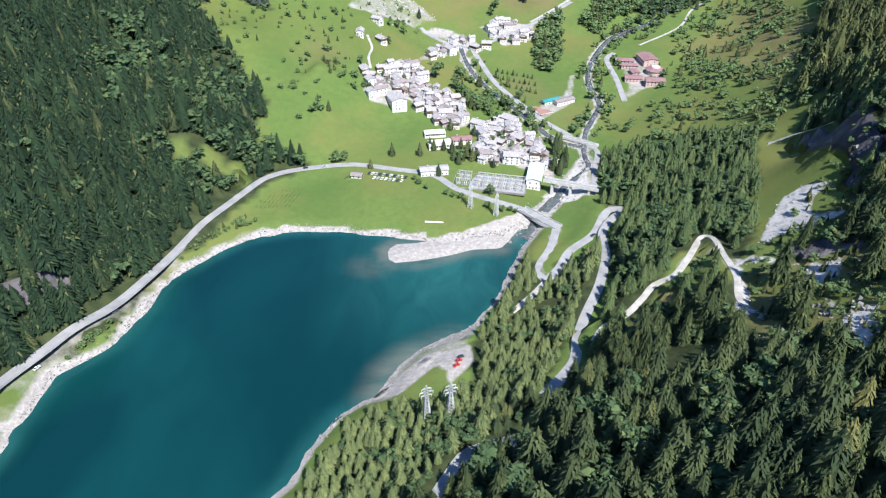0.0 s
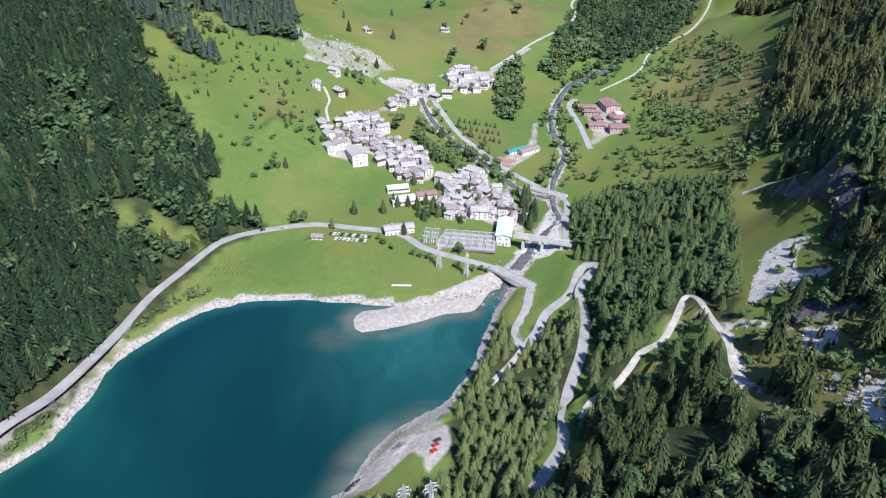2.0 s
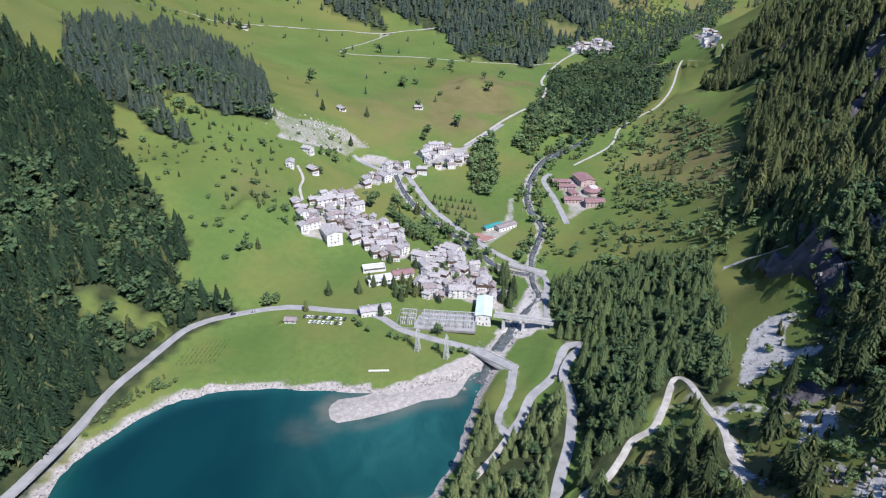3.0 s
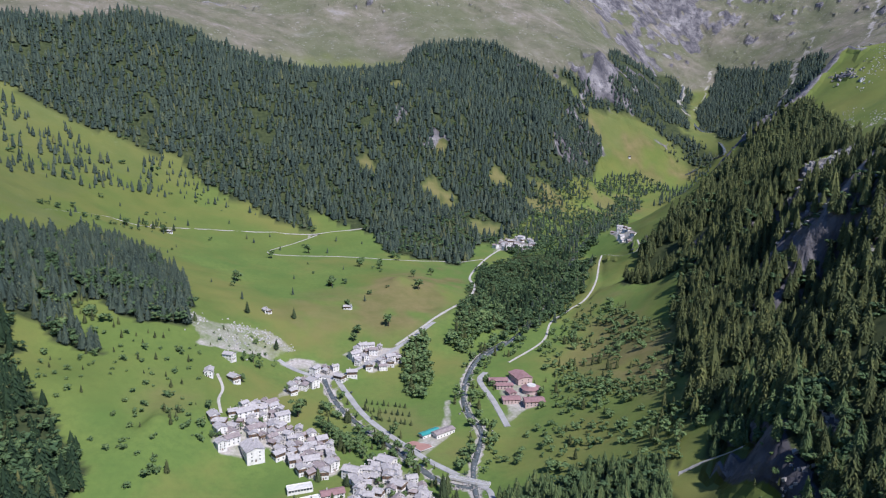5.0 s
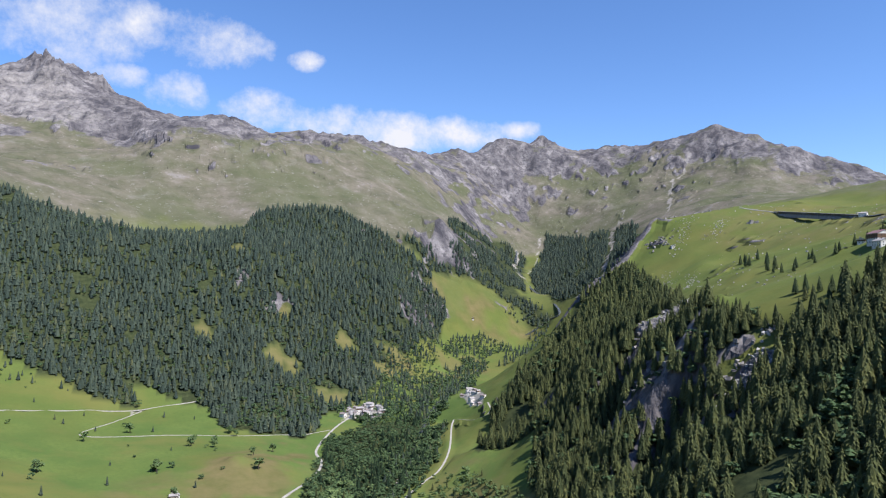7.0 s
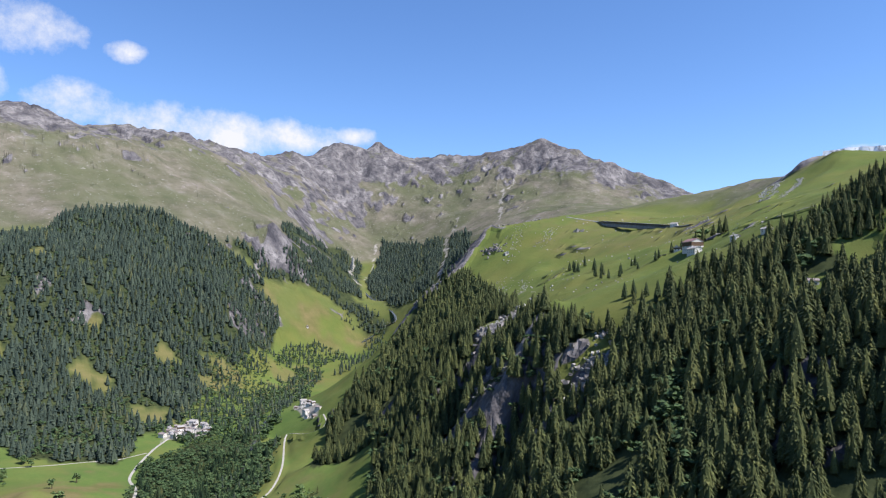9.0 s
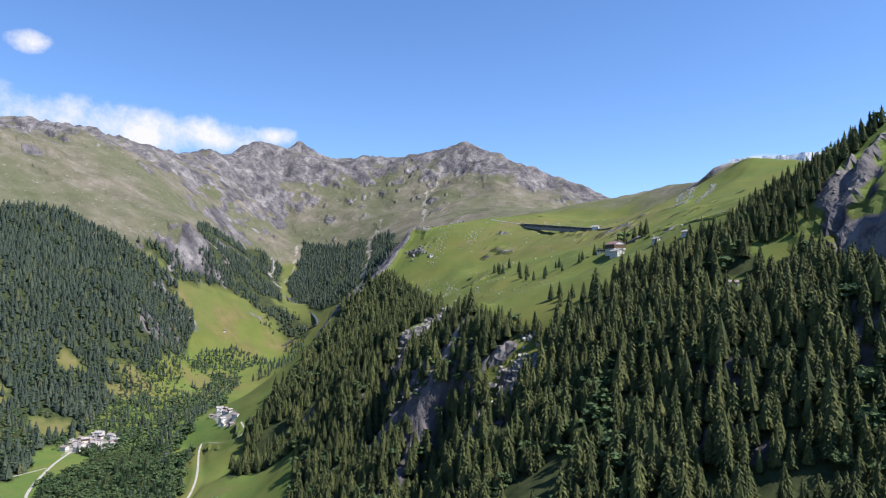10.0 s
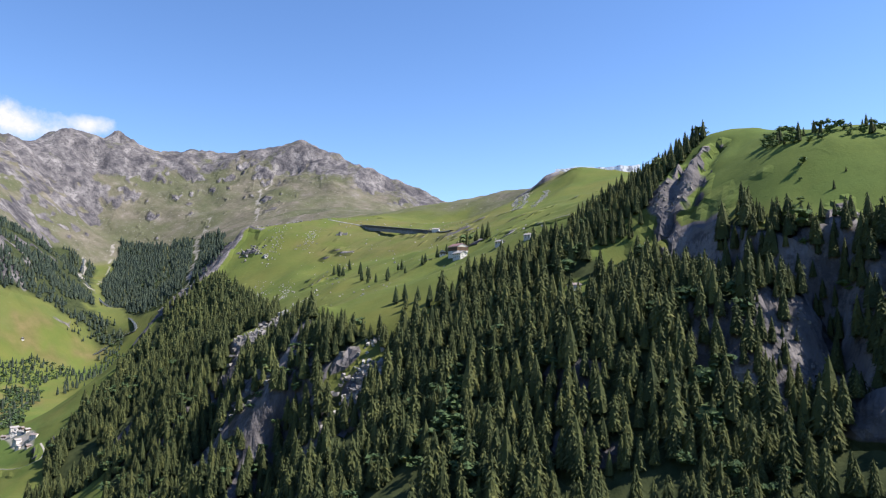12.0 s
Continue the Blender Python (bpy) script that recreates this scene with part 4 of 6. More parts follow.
def build_ground():
    h, w = X.shape
    idx = np.arange(h * w).reshape(h, w)
    quads = np.stack([idx[:-1, :-1], idx[:-1, 1:], idx[1:, 1:], idx[1:, :-1]], -1).reshape(-1, 4)
    mesh = mesh_from("ground", np.stack([X, Y, Z], -1).reshape(-1, 3), quads, True)
    for key, grid in MASKS.items():
        layer = mesh.attributes.new(key, "FLOAT", "POINT")
        layer.data.foreach_set("value", grid.astype(np.float32).ravel())
    mesh.materials.append(MAT["ground"])
    tagged(new("ground", mesh), "alpine valley of mown meadows, wooded slopes and bare rocky ridges", "ground", kind="structure")
    wx, wy = np.meshgrid(np.arange(-330, 111, 5.0), np.arange(-260, 481, 5.0))
    h, w = wx.shape
    idx = np.arange(h * w).reshape(h, w)
    lake = mesh_from("water", np.stack([wx, wy, 0 * wx], -1).reshape(-1, 3), np.stack([idx[:-1, :-1], idx[:-1, 1:], idx[1:, 1:], idx[1:, :-1]], -1).reshape(-1, 4))
    layer = lake.attributes.new("shallow", "FLOAT", "POINT")
    spit_gap = -ring_gap(wx, wy, SPIT)
    pale = np.maximum(step(14, 0, ring_gap(wx, wy, LAKE)) * 0.6, np.maximum(step(120, 0, spit_gap) * 0.85 * step(-120, 20, wx), 0.7 * step(60, 5, np.hypot(wx - 5, wy - 300))))
    layer.data.foreach_set("value", pale.astype(np.float32).ravel())
    layer = lake.attributes.new("silt", "FLOAT", "POINT")
    cloud = np.maximum(step(13, 0, spit_gap) * 0.6, np.maximum(step(18, 0, line_gap(wx, wy, SILT_TAIL)[0]) * 0.28, step(20, 0, line_gap(wx, wy, SILT_BAY)[0]) * 0.55))
    layer.data.foreach_set("value", cloud.astype(np.float32).ravel())
    lake.materials.append(MAT["water"])
    tagged(new("water", lake), "calm teal reservoir lake, paler along its gravel shore", "lake", kind="structure")


build_ground()


def build_roads():
    for name, (width, _) in ROADS.items():
        line, lz = ROAD_LEVELS[name]
        p = np.array(line)
        d = np.gradient(p, axis=0)
        d /= np.linalg.norm(d, axis=1)[:, None] + 1e-9
        side = np.stack([d[:, 1], -d[:, 0]], -1) * width / 2
        mid = np.maximum(sample(Z, p[:, 0], p[:, 1]), lz) + 0.35
        rows = []
        for s, drop in ((1.12, -1.2), (1, 0), (0.0, 0.06), (-1, 0), (-1.12, -1.2)):
            q = p + side * s
            rows.append(np.column_stack([q, mid + drop]))
        v = np.stack(rows, 1)
        n, k = v.shape[:2]
        idx = np.arange(n * k).reshape(n, k)
        quads = np.stack([idx[:-1, :-1], idx[:-1, 1:], idx[1:, 1:], idx[1:, :-1]], -1).reshape(-1, 4)[:, ::-1]
        mesh = mesh_from("road", v.reshape(-1, 3), quads)
        paved = width >= 5
        mesh.materials.append(MAT["asphalt" if paved else "track"])
        tagged(new("road", mesh), ROAD_WORDS.get(name, "pale gravel track across the slope"), "road", kind="structure")


ROAD_WORDS = {"lake_road": "grey asphalt road round the head of the lake", "hairpin_up": "asphalt hairpin road climbing through the wood",
              "hairpin_road": "asphalt road running down to the lake shore", "village_road": "pale asphalt road through the village",
              "village_road_b": "pale asphalt road out of the village", "east_road": "asphalt lane along the river", "south_road": "asphalt road half hidden by spruces"}
build_roads()


# ---- trees ----
def spruce_shape(rng, boughs, full=0.64):
    """A spruce of unit height: a slim dark core and drooping boughs wound round it. Corners and triangles of its crown."""
    v = [(0, 0, 0.98)] + [(r * rng.uniform(0.8, 1.15) * math.cos(a), r * rng.uniform(0.8, 1.15) * math.sin(a), z + rng.normal(0, 0.015)) for r, z in ((0.105, 0.46), (0.155, 0.09)) for a in np.arange(6) * 1.0472]
    f = [(0, 1 + k, 1 + (k + 1) % 6) for k in range(6)]
    f += [t for k in range(6) for t in ((1 + k, 7 + k, 7 + (k + 1) % 6), (1 + k, 7 + (k + 1) % 6, 1 + (k + 1) % 6))]
    size = math.sqrt(52 / boughs)
    lean = rng.normal(0, 0.018, 2)
    for k in range(boughs):
        h = 1 - math.sqrt(1 - (k + 0.5) / boughs)
        h = 0.05 + 0.93 * h + rng.normal(0, 0.012)
        a = 2.39996 * k + rng.normal(0, 0.25)
        r = 0.200 * max(1 - h, 0) ** full * rng.uniform(0.60, 1.15) * (0.85 if h < 0.12 else 1) + 0.012
        w = rng.uniform(0.046, 0.076) * size * (1.05 - 0.6 * h)
        c, s = math.cos(a), math.sin(a)

        def at(out, across, z):
            return (out * c - across * s + lean[0] * z, out * s + across * c + lean[1] * z, min(z, 1.0))

        n = len(v)
        rise = 0.055 + 0.055 * (1 - h)
        v += [at(0.50 * r, -w, h + 0.6 * rise), at(0.50 * r, w, h + 0.6 * rise + rng.normal(0, 0.006)), at(r * 1.06, 0, h - 0.022 + rng.normal(0, 0.010))]
        f += [(n, n + 1, n + 2)]
    return np.array(v), np.array(f)


def trunk_shape(sides=6, top=0.9, radius=0.016):
    v, f = [], []
    for h, r in ((-0.06, 1.35), (0.03, 1.0), (0.45, 0.7), (top, 0.12)):
        for n in range(sides):
            a = 6.283 * n / sides
            v.append((radius * r * math.cos(a), radius * r * math.sin(a), h))
    for k in range(3):
        for n in range(sides):
            a, b = k * sides + n, k * sides + (n + 1) % sides
            f += [(a, b, b + sides), (a, b + sides, a + sides)]
    return np.array(v), np.array(f)


def broadleaf_shape(rng, clumps, tufts):
    """A broadleaved crown of unit height: lumps of foliage, each a small core under many loose leaf tufts."""
    vs, fs, n = [], [], 0
    for k in range(clumps):
        a, r = rng.uniform(0, 6.28), 0.23 * math.sqrt(rng.uniform(0.05, 1))
        c = np.array((r * math.cos(a), r * math.sin(a), rng.uniform(0.34, 0.82)))
        size = rng.uniform(0.11, 0.18) * (1.1 - 0.35 * abs(c[2] - 0.5))
        vs.append(OCTA_V * size * (0.78, 0.78, 0.68) * rng.uniform(0.85, 1.1, (6, 1)) + c)
        fs.append(OCTA_F + n)
        n += 6
        for _ in range(tufts):
            d = rng.normal(size=3)
            d[2] = abs(d[2]) - 0.35
            d /= np.linalg.norm(d)
            p = c + d * size * rng.uniform(0.72, 1.12) * (1, 1, 0.88)
            e = np.cross(d + rng.normal(0, 0.45, 3), rng.normal(size=3))
            e /= np.linalg.norm(e) + 1e-6
            g = np.cross(d + rng.normal(0, 0.45, 3), e)
            s = size * rng.uniform(0.34, 0.62) * math.sqrt(16 / (tufts + 4))
            vs.append(np.array([p + e * s, p - 0.5 * e * s + 0.8 * g * s, p - 0.5 * e * s - 0.8 * g * s]))
            fs.append(np.array([(0, 1, 2)]) + n)
            n += 3
    return np.concatenate(vs), np.concatenate(fs)


OCTA_V = np.array([(1, 0, 0), (0, 1, 0), (-1, 0, 0), (0, -1, 0), (0, 0, 1), (0, 0, -1)], float)
OCTA_F = np.array([(4, 0, 1), (4, 1, 2), (4, 2, 3), (4, 3, 0), (5, 1, 0), (5, 2, 1), (5, 3, 2), (5, 0, 3)])
rng = np.random.default_rng(7)
SPRUCE = {"near": [spruce_shape(rng, 240, 0.50 + 0.05 * k) for k in range(6)], "mid": [spruce_shape(rng, 132, 0.50 + 0.035 * k) for k in range(8)], "far": [spruce_shape(rng, 15, 0.62) for _ in range(6)]}
LEAFY = {"near": [broadleaf_shape(rng, 8, 26) for _ in range(5)], "mid": [broadleaf_shape(rng, 6, 9) for _ in range(5)], "far": [broadleaf_shape(rng, 2, 6) for _ in range(5)]}


def plant(name, places, shapes, material, label, category):
    """One object of many trees. places: rows of x, y, z, height, girth, turn."""
    if not len(places):
        return
    pick = np.arange(len(places)) % len(shapes)
    vs, fs, n = [], [], 0
    for k, (v, f) in enumerate(shapes):
        p = places[pick == k]
        if not len(p):
            continue
        c, s = np.cos(p[:, 5]), np.sin(p[:, 5])
        wide, tall = p[:, 3] * p[:, 4], p[:, 3]
        x = (v[None, :, 0] * c[:, None] - v[None, :, 1] * s[:, None]) * wide[:, None] + p[:, 0:1]
        y = (v[None, :, 0] * s[:, None] + v[None, :, 1] * c[:, None]) * wide[:, None] + p[:, 1:2]
        z = v[None, :, 2] * tall[:, None] + p[:, 2:3]
        vs.append(np.stack([x, y, z], -1).reshape(-1, 3))
        fs.append((f[None] + (np.arange(len(p)) * len(v))[:, None, None] + n).reshape(-1, 3))
        n += len(p) * len(v)
    mesh = mesh_from(name, np.concatenate(vs), np.concatenate(fs))
    mesh.materials.append(MAT[material])
    tagged(new(name, mesh), label, category, kind="stuff")


def scatter(ring, gap, seed, shore=9, stray=14):
    """Uneven places inside a ring, about gap metres apart."""
    r = np.random.default_rng(seed)
    a = np.array(ring)
    xs, ys = np.arange(a[:, 0].min() - 20, a[:, 0].max() + 20, gap), np.arange(a[:, 1].min() - 20, a[:, 1].max() + 20, gap)
    x, y = (g.ravel() for g in np.meshgrid(xs, ys))
    x, y = x + r.uniform(-0.5, 0.5, len(x)) * gap, y + r.uniform(-0.5, 0.5, len(y)) * gap
    wx, wy = x + stray * fractal(x, y, 45, 3, 41), y + stray * fractal(x, y, 45, 3, 42)
    keep = inside(wx, wy, ring) & (sample(NEAR_LAKE, x, y) < -shore)
    return x[keep], y[keep]


def off_roads(x, y, room):
    keep = np.ones(len(x), bool)
    for name, (width, _) in ROADS.items():
        keep &= line_gap(x, y, ROAD_LEVELS[name][0])[0] > width / 2 + room * (1.3 if name == "lake_road" else 1)
    return keep


def stand(x, y, seed, tall, spread=0.22, girth=1.0):
    r = np.random.default_rng(seed)
    h = tall * np.exp(r.normal(0, spread, len(x))).clip(0.5, 1.5)
    return np.column_stack([x, y, sample(Z, x, y) - 0.3, h, girth * r.uniform(0.85, 1.2, len(x)), r.uniform(0, 6.28, len(x))])


NEAR_STRETCH = (25, 140, 125, 235)  # plan of the slope below the outlook where each spruce is built singly


def far_off(x, y):
    return np.hypot(x - 60, y - 120)


def clear_of_scree(x, y):
    keep = np.ones(len(x), bool)
    for ring in SCREES:
        keep &= ring_gap(x, y, ring) < -8
    for ring in THIN:
        keep &= ~inside(x, y, ring) | (smooth_noise(x * 0.9, y * 0.9, 84) > 0.5)
    for line, reach, rise in RIBS:
        if rise > 0 or rise < -18:
            keep &= line_gap(x, y, line)[0] > reach * 0.55
    for line, wall, depth, ramp in CLIFFS:
        (ax, ay), (bx, by) = line[0], line[-1]
        d = line_gap(x, y, line)[0] * np.sign((bx - ax) * (y - ay) - (by - ay) * (x - ax))
        keep &= (d < 2) | (d > wall * 0.8) | (fractal(x, y, 12, 2, 79) > (-0.9 if wall > 30 else -0.28))
    for ring in OPEN_GROUND:
        keep &= ~inside(x, y, ring)
    ragged = fractal(x, y, 22, 3, 83)
    for cx, cy, reach in CLEARINGS:
        keep &= np.hypot(x - cx, 0.8 * (y - cy)) + 0.9 * reach * ragged > reach
    for width, line in CHUTES:
        keep &= line_gap(x, y, line)[0] > width * 0.7
    # the lake road runs free of trees on its water side
    road = np.array(ROADS["lake_road"][1][:10], float)
    beside = np.interp(y, road[1:, 1], road[1:, 0])
    keep &= (y < 276) | (y > 530) | (x < beside - 7) | (x > -100)
    return keep


def leafy_stand(x, y):
    hit = np.zeros(len(x), bool)
    for ring in LEAFY_STANDS:
        hit |= inside(x + 10 * fractal(x, y, 30, 2, 81), y, ring)
    return hit


LEAFY_STANDS = [[(-255, 473), (-224, 499), (-175, 560), (-119, 548), (-120, 537), (-145, 518), (-164, 480), (-188, 471), (-212, 477)], [(-231, 625), (-214, 615), (-171, 619), (-171, 589), (-186, 550), (-223, 545), (-252, 602)], [(-294, 567), (-272, 640), (-240, 594), (-256, 506), (-281, 516)], [(178, 1419), (390, 1570), (426, 1442), (318, 1300), (177, 1270)]]


def build_woods():
    seed = 100
    for name, (share, gap, tall) in WOOD_KIND.items():
        seed += 1
        x, y = scatter(WOODS[name], gap, seed)
        keep = off_roads(x, y, 2.5) & (sample(MASKS["gravel"], x, y) < 0.45) & clear_of_scree(x, y)
        thin = fractal(x, y, 60, 3, 61) + 0.35 * fractal(x, y, 15, 2, 62)
        keep &= thin > WOOD_GAPS.get(name, -0.55)
        x, y = x[keep], y[keep]
        r = np.random.default_rng(seed + 50)
        conifer = r.uniform(0, 1, len(x)) + 0.35 * fractal(x, y, 80, 2, 71) < np.where(leafy_stand(x, y), 0.35, share)
        d = far_off(x, y)
        for is_spruce, shapes, material, words in ((True, SPRUCE, "spruce", "dense dark green spruce forest on the slope"), (False, LEAFY, "wood_leaves", "mixed broadleaved wood in full summer leaf")):
            pick = conifer if is_spruce else ~conifer
            p = stand(x[pick], y[pick], seed + 7, tall * (1 if is_spruce else 0.62), girth=(1.2 if name == "east_wood" else 1.12 if name == "south_wood" else 1.3) if is_spruce else 1.3)
            dd = d[pick]
            for lod, lo, hi in (("near", 0, 360), ("mid", 360, 1150), ("far", 1150, 9999)):
                q = p[(dd >= lo) & (dd < hi)]
                if is_spruce and lod == "near":
                    a, b, c, e = NEAR_STRETCH
                    own = (q[:, 0] > a) & (q[:, 0] < b) & (q[:, 1] > c) & (q[:, 1] < e)
                    SINGLE.extend(q[own][:300 - len(SINGLE)])
                    q = np.concatenate([q[~own], q[own][300:]])
                plant("forest" if is_spruce else "broadleaf_wood", q, shapes[lod], ("larch" if name in LIGHT_STANDS else "fir" if name in FIR_STANDS else "hazy_spruce" if name in HAZY_STANDS else "young_spruce" if name in YOUNG_STANDS else "dark_fir" if name == "south_wood" else material) if is_spruce else material, words, "forest")


SINGLE = []
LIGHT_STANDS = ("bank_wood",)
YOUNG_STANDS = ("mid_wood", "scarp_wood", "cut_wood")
HAZY_STANDS = ("nw_wood", "hill_wood", "hill_wood_east", "head_wood", "head_wood_east", "gorge_wood", "far_wood")
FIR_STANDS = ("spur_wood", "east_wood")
WOOD_KIND = {  # share of spruce, spacing, usual height
    "west_wood": (0.93, 6.8, 23),
    "nw_wood": (0.6, 6.5, 19),
    "hill_wood": (0.84, 9, 20),
    "gorge_wood": (0.9, 10, 18),
    "far_wood": (0.9, 12, 18),
    "river_wood": (0.15, 7, 16),
    "south_wood": (0.92, 7.4, 20),
    "east_wood": (0.88, 7.9, 21),
    "bank_wood": (0.8, 5.2, 11.5),
    "mid_wood": (0.55, 6.2, 15),
    "spur_wood": (0.95, 7.5, 19),
    "cut_wood": (0.65, 6, 12),
    "scarp_wood": (0.8, 7, 17),
    "head_wood": (0.97, 11, 20),
    "head_wood_east": (0.97, 11, 20),
    "hill_wood_east": (0.95, 11, 19),
    "west_strip": (0.5, 7, 14),
}
WOOD_GAPS = {"west_wood": -0.62, "east_wood": -0.30, "south_wood": -0.5, "hill_wood": -0.5, "cut_wood": -0.5, "scarp_wood": -0.5, "spur_wood": -0.3, "hill_wood_east": -0.06, "head_wood_east": -0.25, "gorge_wood": -0.15}
build_woods()


def build_single_spruces():
    first = {}
    crowns = []
    for v, f in SPRUCE["near"]:
        mesh = mesh_from("crown", v, f)
        mesh.materials.append(MAT["spruce_single"])
        crowns.append(mesh)
    tv, tf = trunk_shape()
    trunk = mesh_from("trunk", tv, tf)
    trunk.materials.append(MAT["bark"])
    for k, (x, y, z, h, g, a) in enumerate(SINGLE):
        m = Matrix.LocRotScale((x, y, z), Euler((0, 0, a)), (h * g, h * g, h))
        which = k % len(crowns)
        if which in first:
            copy_thing(first[which], Matrix.LocRotScale((x, y, z), Euler((0, 0, a)), None)).scale = (h * g, h * g, h)
            continue
        tree = new("spruce_tree")
        tree.matrix_world = m
        tagged(tree, "tall dark green spruce on the steep slope", "tree", "spruces on the slope")
        for part_name, mesh in (("crown", crowns[which]), ("trunk", trunk)):
            new(part_name, mesh).parent = tree
        first[which] = tree


build_single_spruces()


# ---- scattered trees and shrubs outside the woods ----
THICKETS = {  # ring, spacing, share kept, share of spruce, height
    "shrub_slope": ([(158, 600), (182, 663), (246, 696), (287, 868), (392, 1007), (407, 800), (314, 534), (276, 499), (245, 484), (210, 568)], 9, 0.55, 0.12, 7.5),
    "shrub_slope_far": ([(187, 671), (264, 790), (341, 893), (424, 939), (415, 815), (352, 622), (293, 495), (257, 496), (187, 553)], 10, 0.5, 0.3, 9),
    "riverside": ([(108, 585), (138, 642), (159, 772), (201, 864), (270, 920), (280, 868), (201, 786), (171, 682), (149, 591)], 7, 0.5, 0.25, 9),
    "torrent_side": ([(10, 731), (42, 770), (80, 690), (111, 608), (103, 582), (65, 644), (26, 647)], 6.5, 0.55, 0.35, 10),
    "north_copse": ([(115, 849), (156, 899), (143, 799), (117, 723), (103, 736)], 6, 0.9, 0.3, 13),
    "north_copse_b": ([(169, 887), (205, 933), (279, 1029), (255, 917), (194, 863)], 6.5, 0.85, 0.2, 13),
    "west_meadow_dots": ([(-257, 768), (-224, 824), (-166, 817), (-106, 797), (-79, 738), (-113, 634), (-136, 582), (-165, 544), (-196, 617), (-237, 681)], 10, 0.32, 0.25, 6),
    "west_hedges": ([(-267, 793), (-225, 832), (-176, 803), (-162, 780), (-196, 751), (-234, 781)], 7, 0.6, 0.6, 10),
    "hedge_b": ([(-133, 701), (-91, 674), (-84, 654), (-109, 653)], 6, 0.7, 0.3, 7),
    "hedge_c": ([(-128, 618), (-108, 636), (-104, 615), (-125, 606)], 6, 0.8, 0.1, 8),
    "terrace_dots": ([(-278, 1546), (-160, 1542), (23, 1461), (151, 1439), (271, 1270), (174, 976), (-53, 935), (-143, 859)], 19, 0.06, 0.5, 8),
    "terrace_edge": ([(-290, 1600), (-206, 1598), (-95, 1543), (33, 1476), (4, 1438), (-156, 1503), (-262, 1467)], 13, 0.5, 0.95, 11),
    "mix_slope": ([(306, 1647), (454, 1615), (432, 1463), (360, 1455), (399, 1291), (480, 1331), (597, 1466), (828, 1736), (1107, 1978), (1181, 2033), (1097, 2030), (888, 1926), (669, 1737), (514, 1722)], 8.0, 0.95, 0.38, 13),
    "river_strip_upper": ([(470, 1290), (520, 1400), (620, 1510), (740, 1660), (860, 1800), (910, 1770), (790, 1600), (670, 1450), (570, 1330), (505, 1240)], 8, 0.9, 0.4, 14),
    "river_strip": ([(250, 890), (300, 960), (370, 1080), (430, 1190), (495, 1245), (520, 1215), (455, 1095), (405, 1015), (335, 932), (270, 880)], 8, 0.75, 0.25, 11),
    "hamlet_slope": ([(455, 1460), (520, 1500), (640, 1640), (700, 1720), (640, 1720), (520, 1640), (440, 1540)], 8, 0.8, 0.4, 12),
    "alp_edge": ([(-474, 1948), (-260, 2019), (-84, 2056), (66, 2001), (263, 2081), (387, 2251), (578, 2292), (745, 2213), (764, 2160), (544, 2163), (401, 2139), (233, 1855), (50, 1876), (-247, 1927), (-451, 1864)], 16, 0.28, 0.95, 11),
    "crest_pines": ([(664, 252), (644, 230), (632, 165), (608, 165), (602, 215), (632, 254)], 7, 0.8, 0.5, 9),
    "knoll_dots": ([(578, 225), (579, 200), (561, 174), (538, 178), (548, 213)], 10, 0.35, 0.5, 7),
    "rib_wood": ([(436, 236), (470, 242), (502, 228), (497, 214), (465, 214), (438, 214)], 6, 0.9, 0.95, 15),
    "ledge_wood": ([(571, 270), (525, 215), (510, 171), (492, 172), (493, 220), (523, 259)], 6, 0.75, 0.85, 15),
    "knoll_side": ([(655, 415), (690, 408), (725, 368), (758, 330), (738, 302), (712, 306), (690, 324), (662, 336), (603, 340), (590, 366)], 5.2, 1.0, 0.95, 13),
    "lake_bushes": ([(-238, 258), (-229, 298), (-208, 330), (-194, 385), (-187, 413), (-166, 444), (-143, 456), (-154, 467), (-184, 431), (-202, 364), (-230, 302)], 3.6, 0.95, 0.1, 4.2),
    "garden_trees": ([(8, 572), (32, 578), (29, 549), (11, 547)], 7, 0.8, 0.5, 11),
    "hill_west": ([(-622, 1562), (-462, 1760), (-416, 1586), (-367, 1482), (-256, 1603), (-268, 1459), (-400, 1276), (-443, 1084)], 13, 0.55, 0.9, 16),
    "terrace_hedges": ([(-380, 1082), (-331, 1318), (-236, 1438), (-176, 1336), (-225, 1200), (-315, 1038)], 16, 0.4, 0.5, 8),
    "inn_trees": ([(800, 650), (815, 610), (790, 580), (778, 575), (780, 610), (785, 640)], 9, 0.45, 0.95, 15),
    "broken_ground": ([(160, 300), (215, 302), (240, 280), (200, 205), (165, 200), (145, 228), (150, 260)], 4.6, 0.55, 0.5, 5.5),
    "broken_ground_low": ([(100, 292), (135, 322), (160, 352), (166, 320), (150, 290), (125, 272)], 4.6, 0.6, 0.5, 6),
    "ledge_shrubs": ([(165, 285), (190, 300), (235, 335), (226, 350), (184, 330), (160, 305)], 5.5, 0.55, 0.3, 4.5),
    "ledge_shrubs_upper": ([(284, 455), (268, 407), (283, 383), (288, 361), (280, 334), (252, 312), (220, 363)], 5, 0.6, 0.35, 4.5),
    "rock_face_shrubs": ([(-120, 800), (-90, 850), (-30, 860), (-20, 830), (-60, 805)], 7, 0.35, 0.2, 4.5),
    "spur_flank": ([(1090, 1360), (1200, 1500), (1340, 1740), (1420, 1790), (1300, 1560), (1180, 1380)], 11, 0.6, 0.97, 15),
    "gorge_flank": ([(900, 1700), (1000, 1850), (1150, 2100), (1250, 2170), (1280, 2050), (1150, 1850), (1000, 1650)], 12, 0.5, 0.8, 14),
}


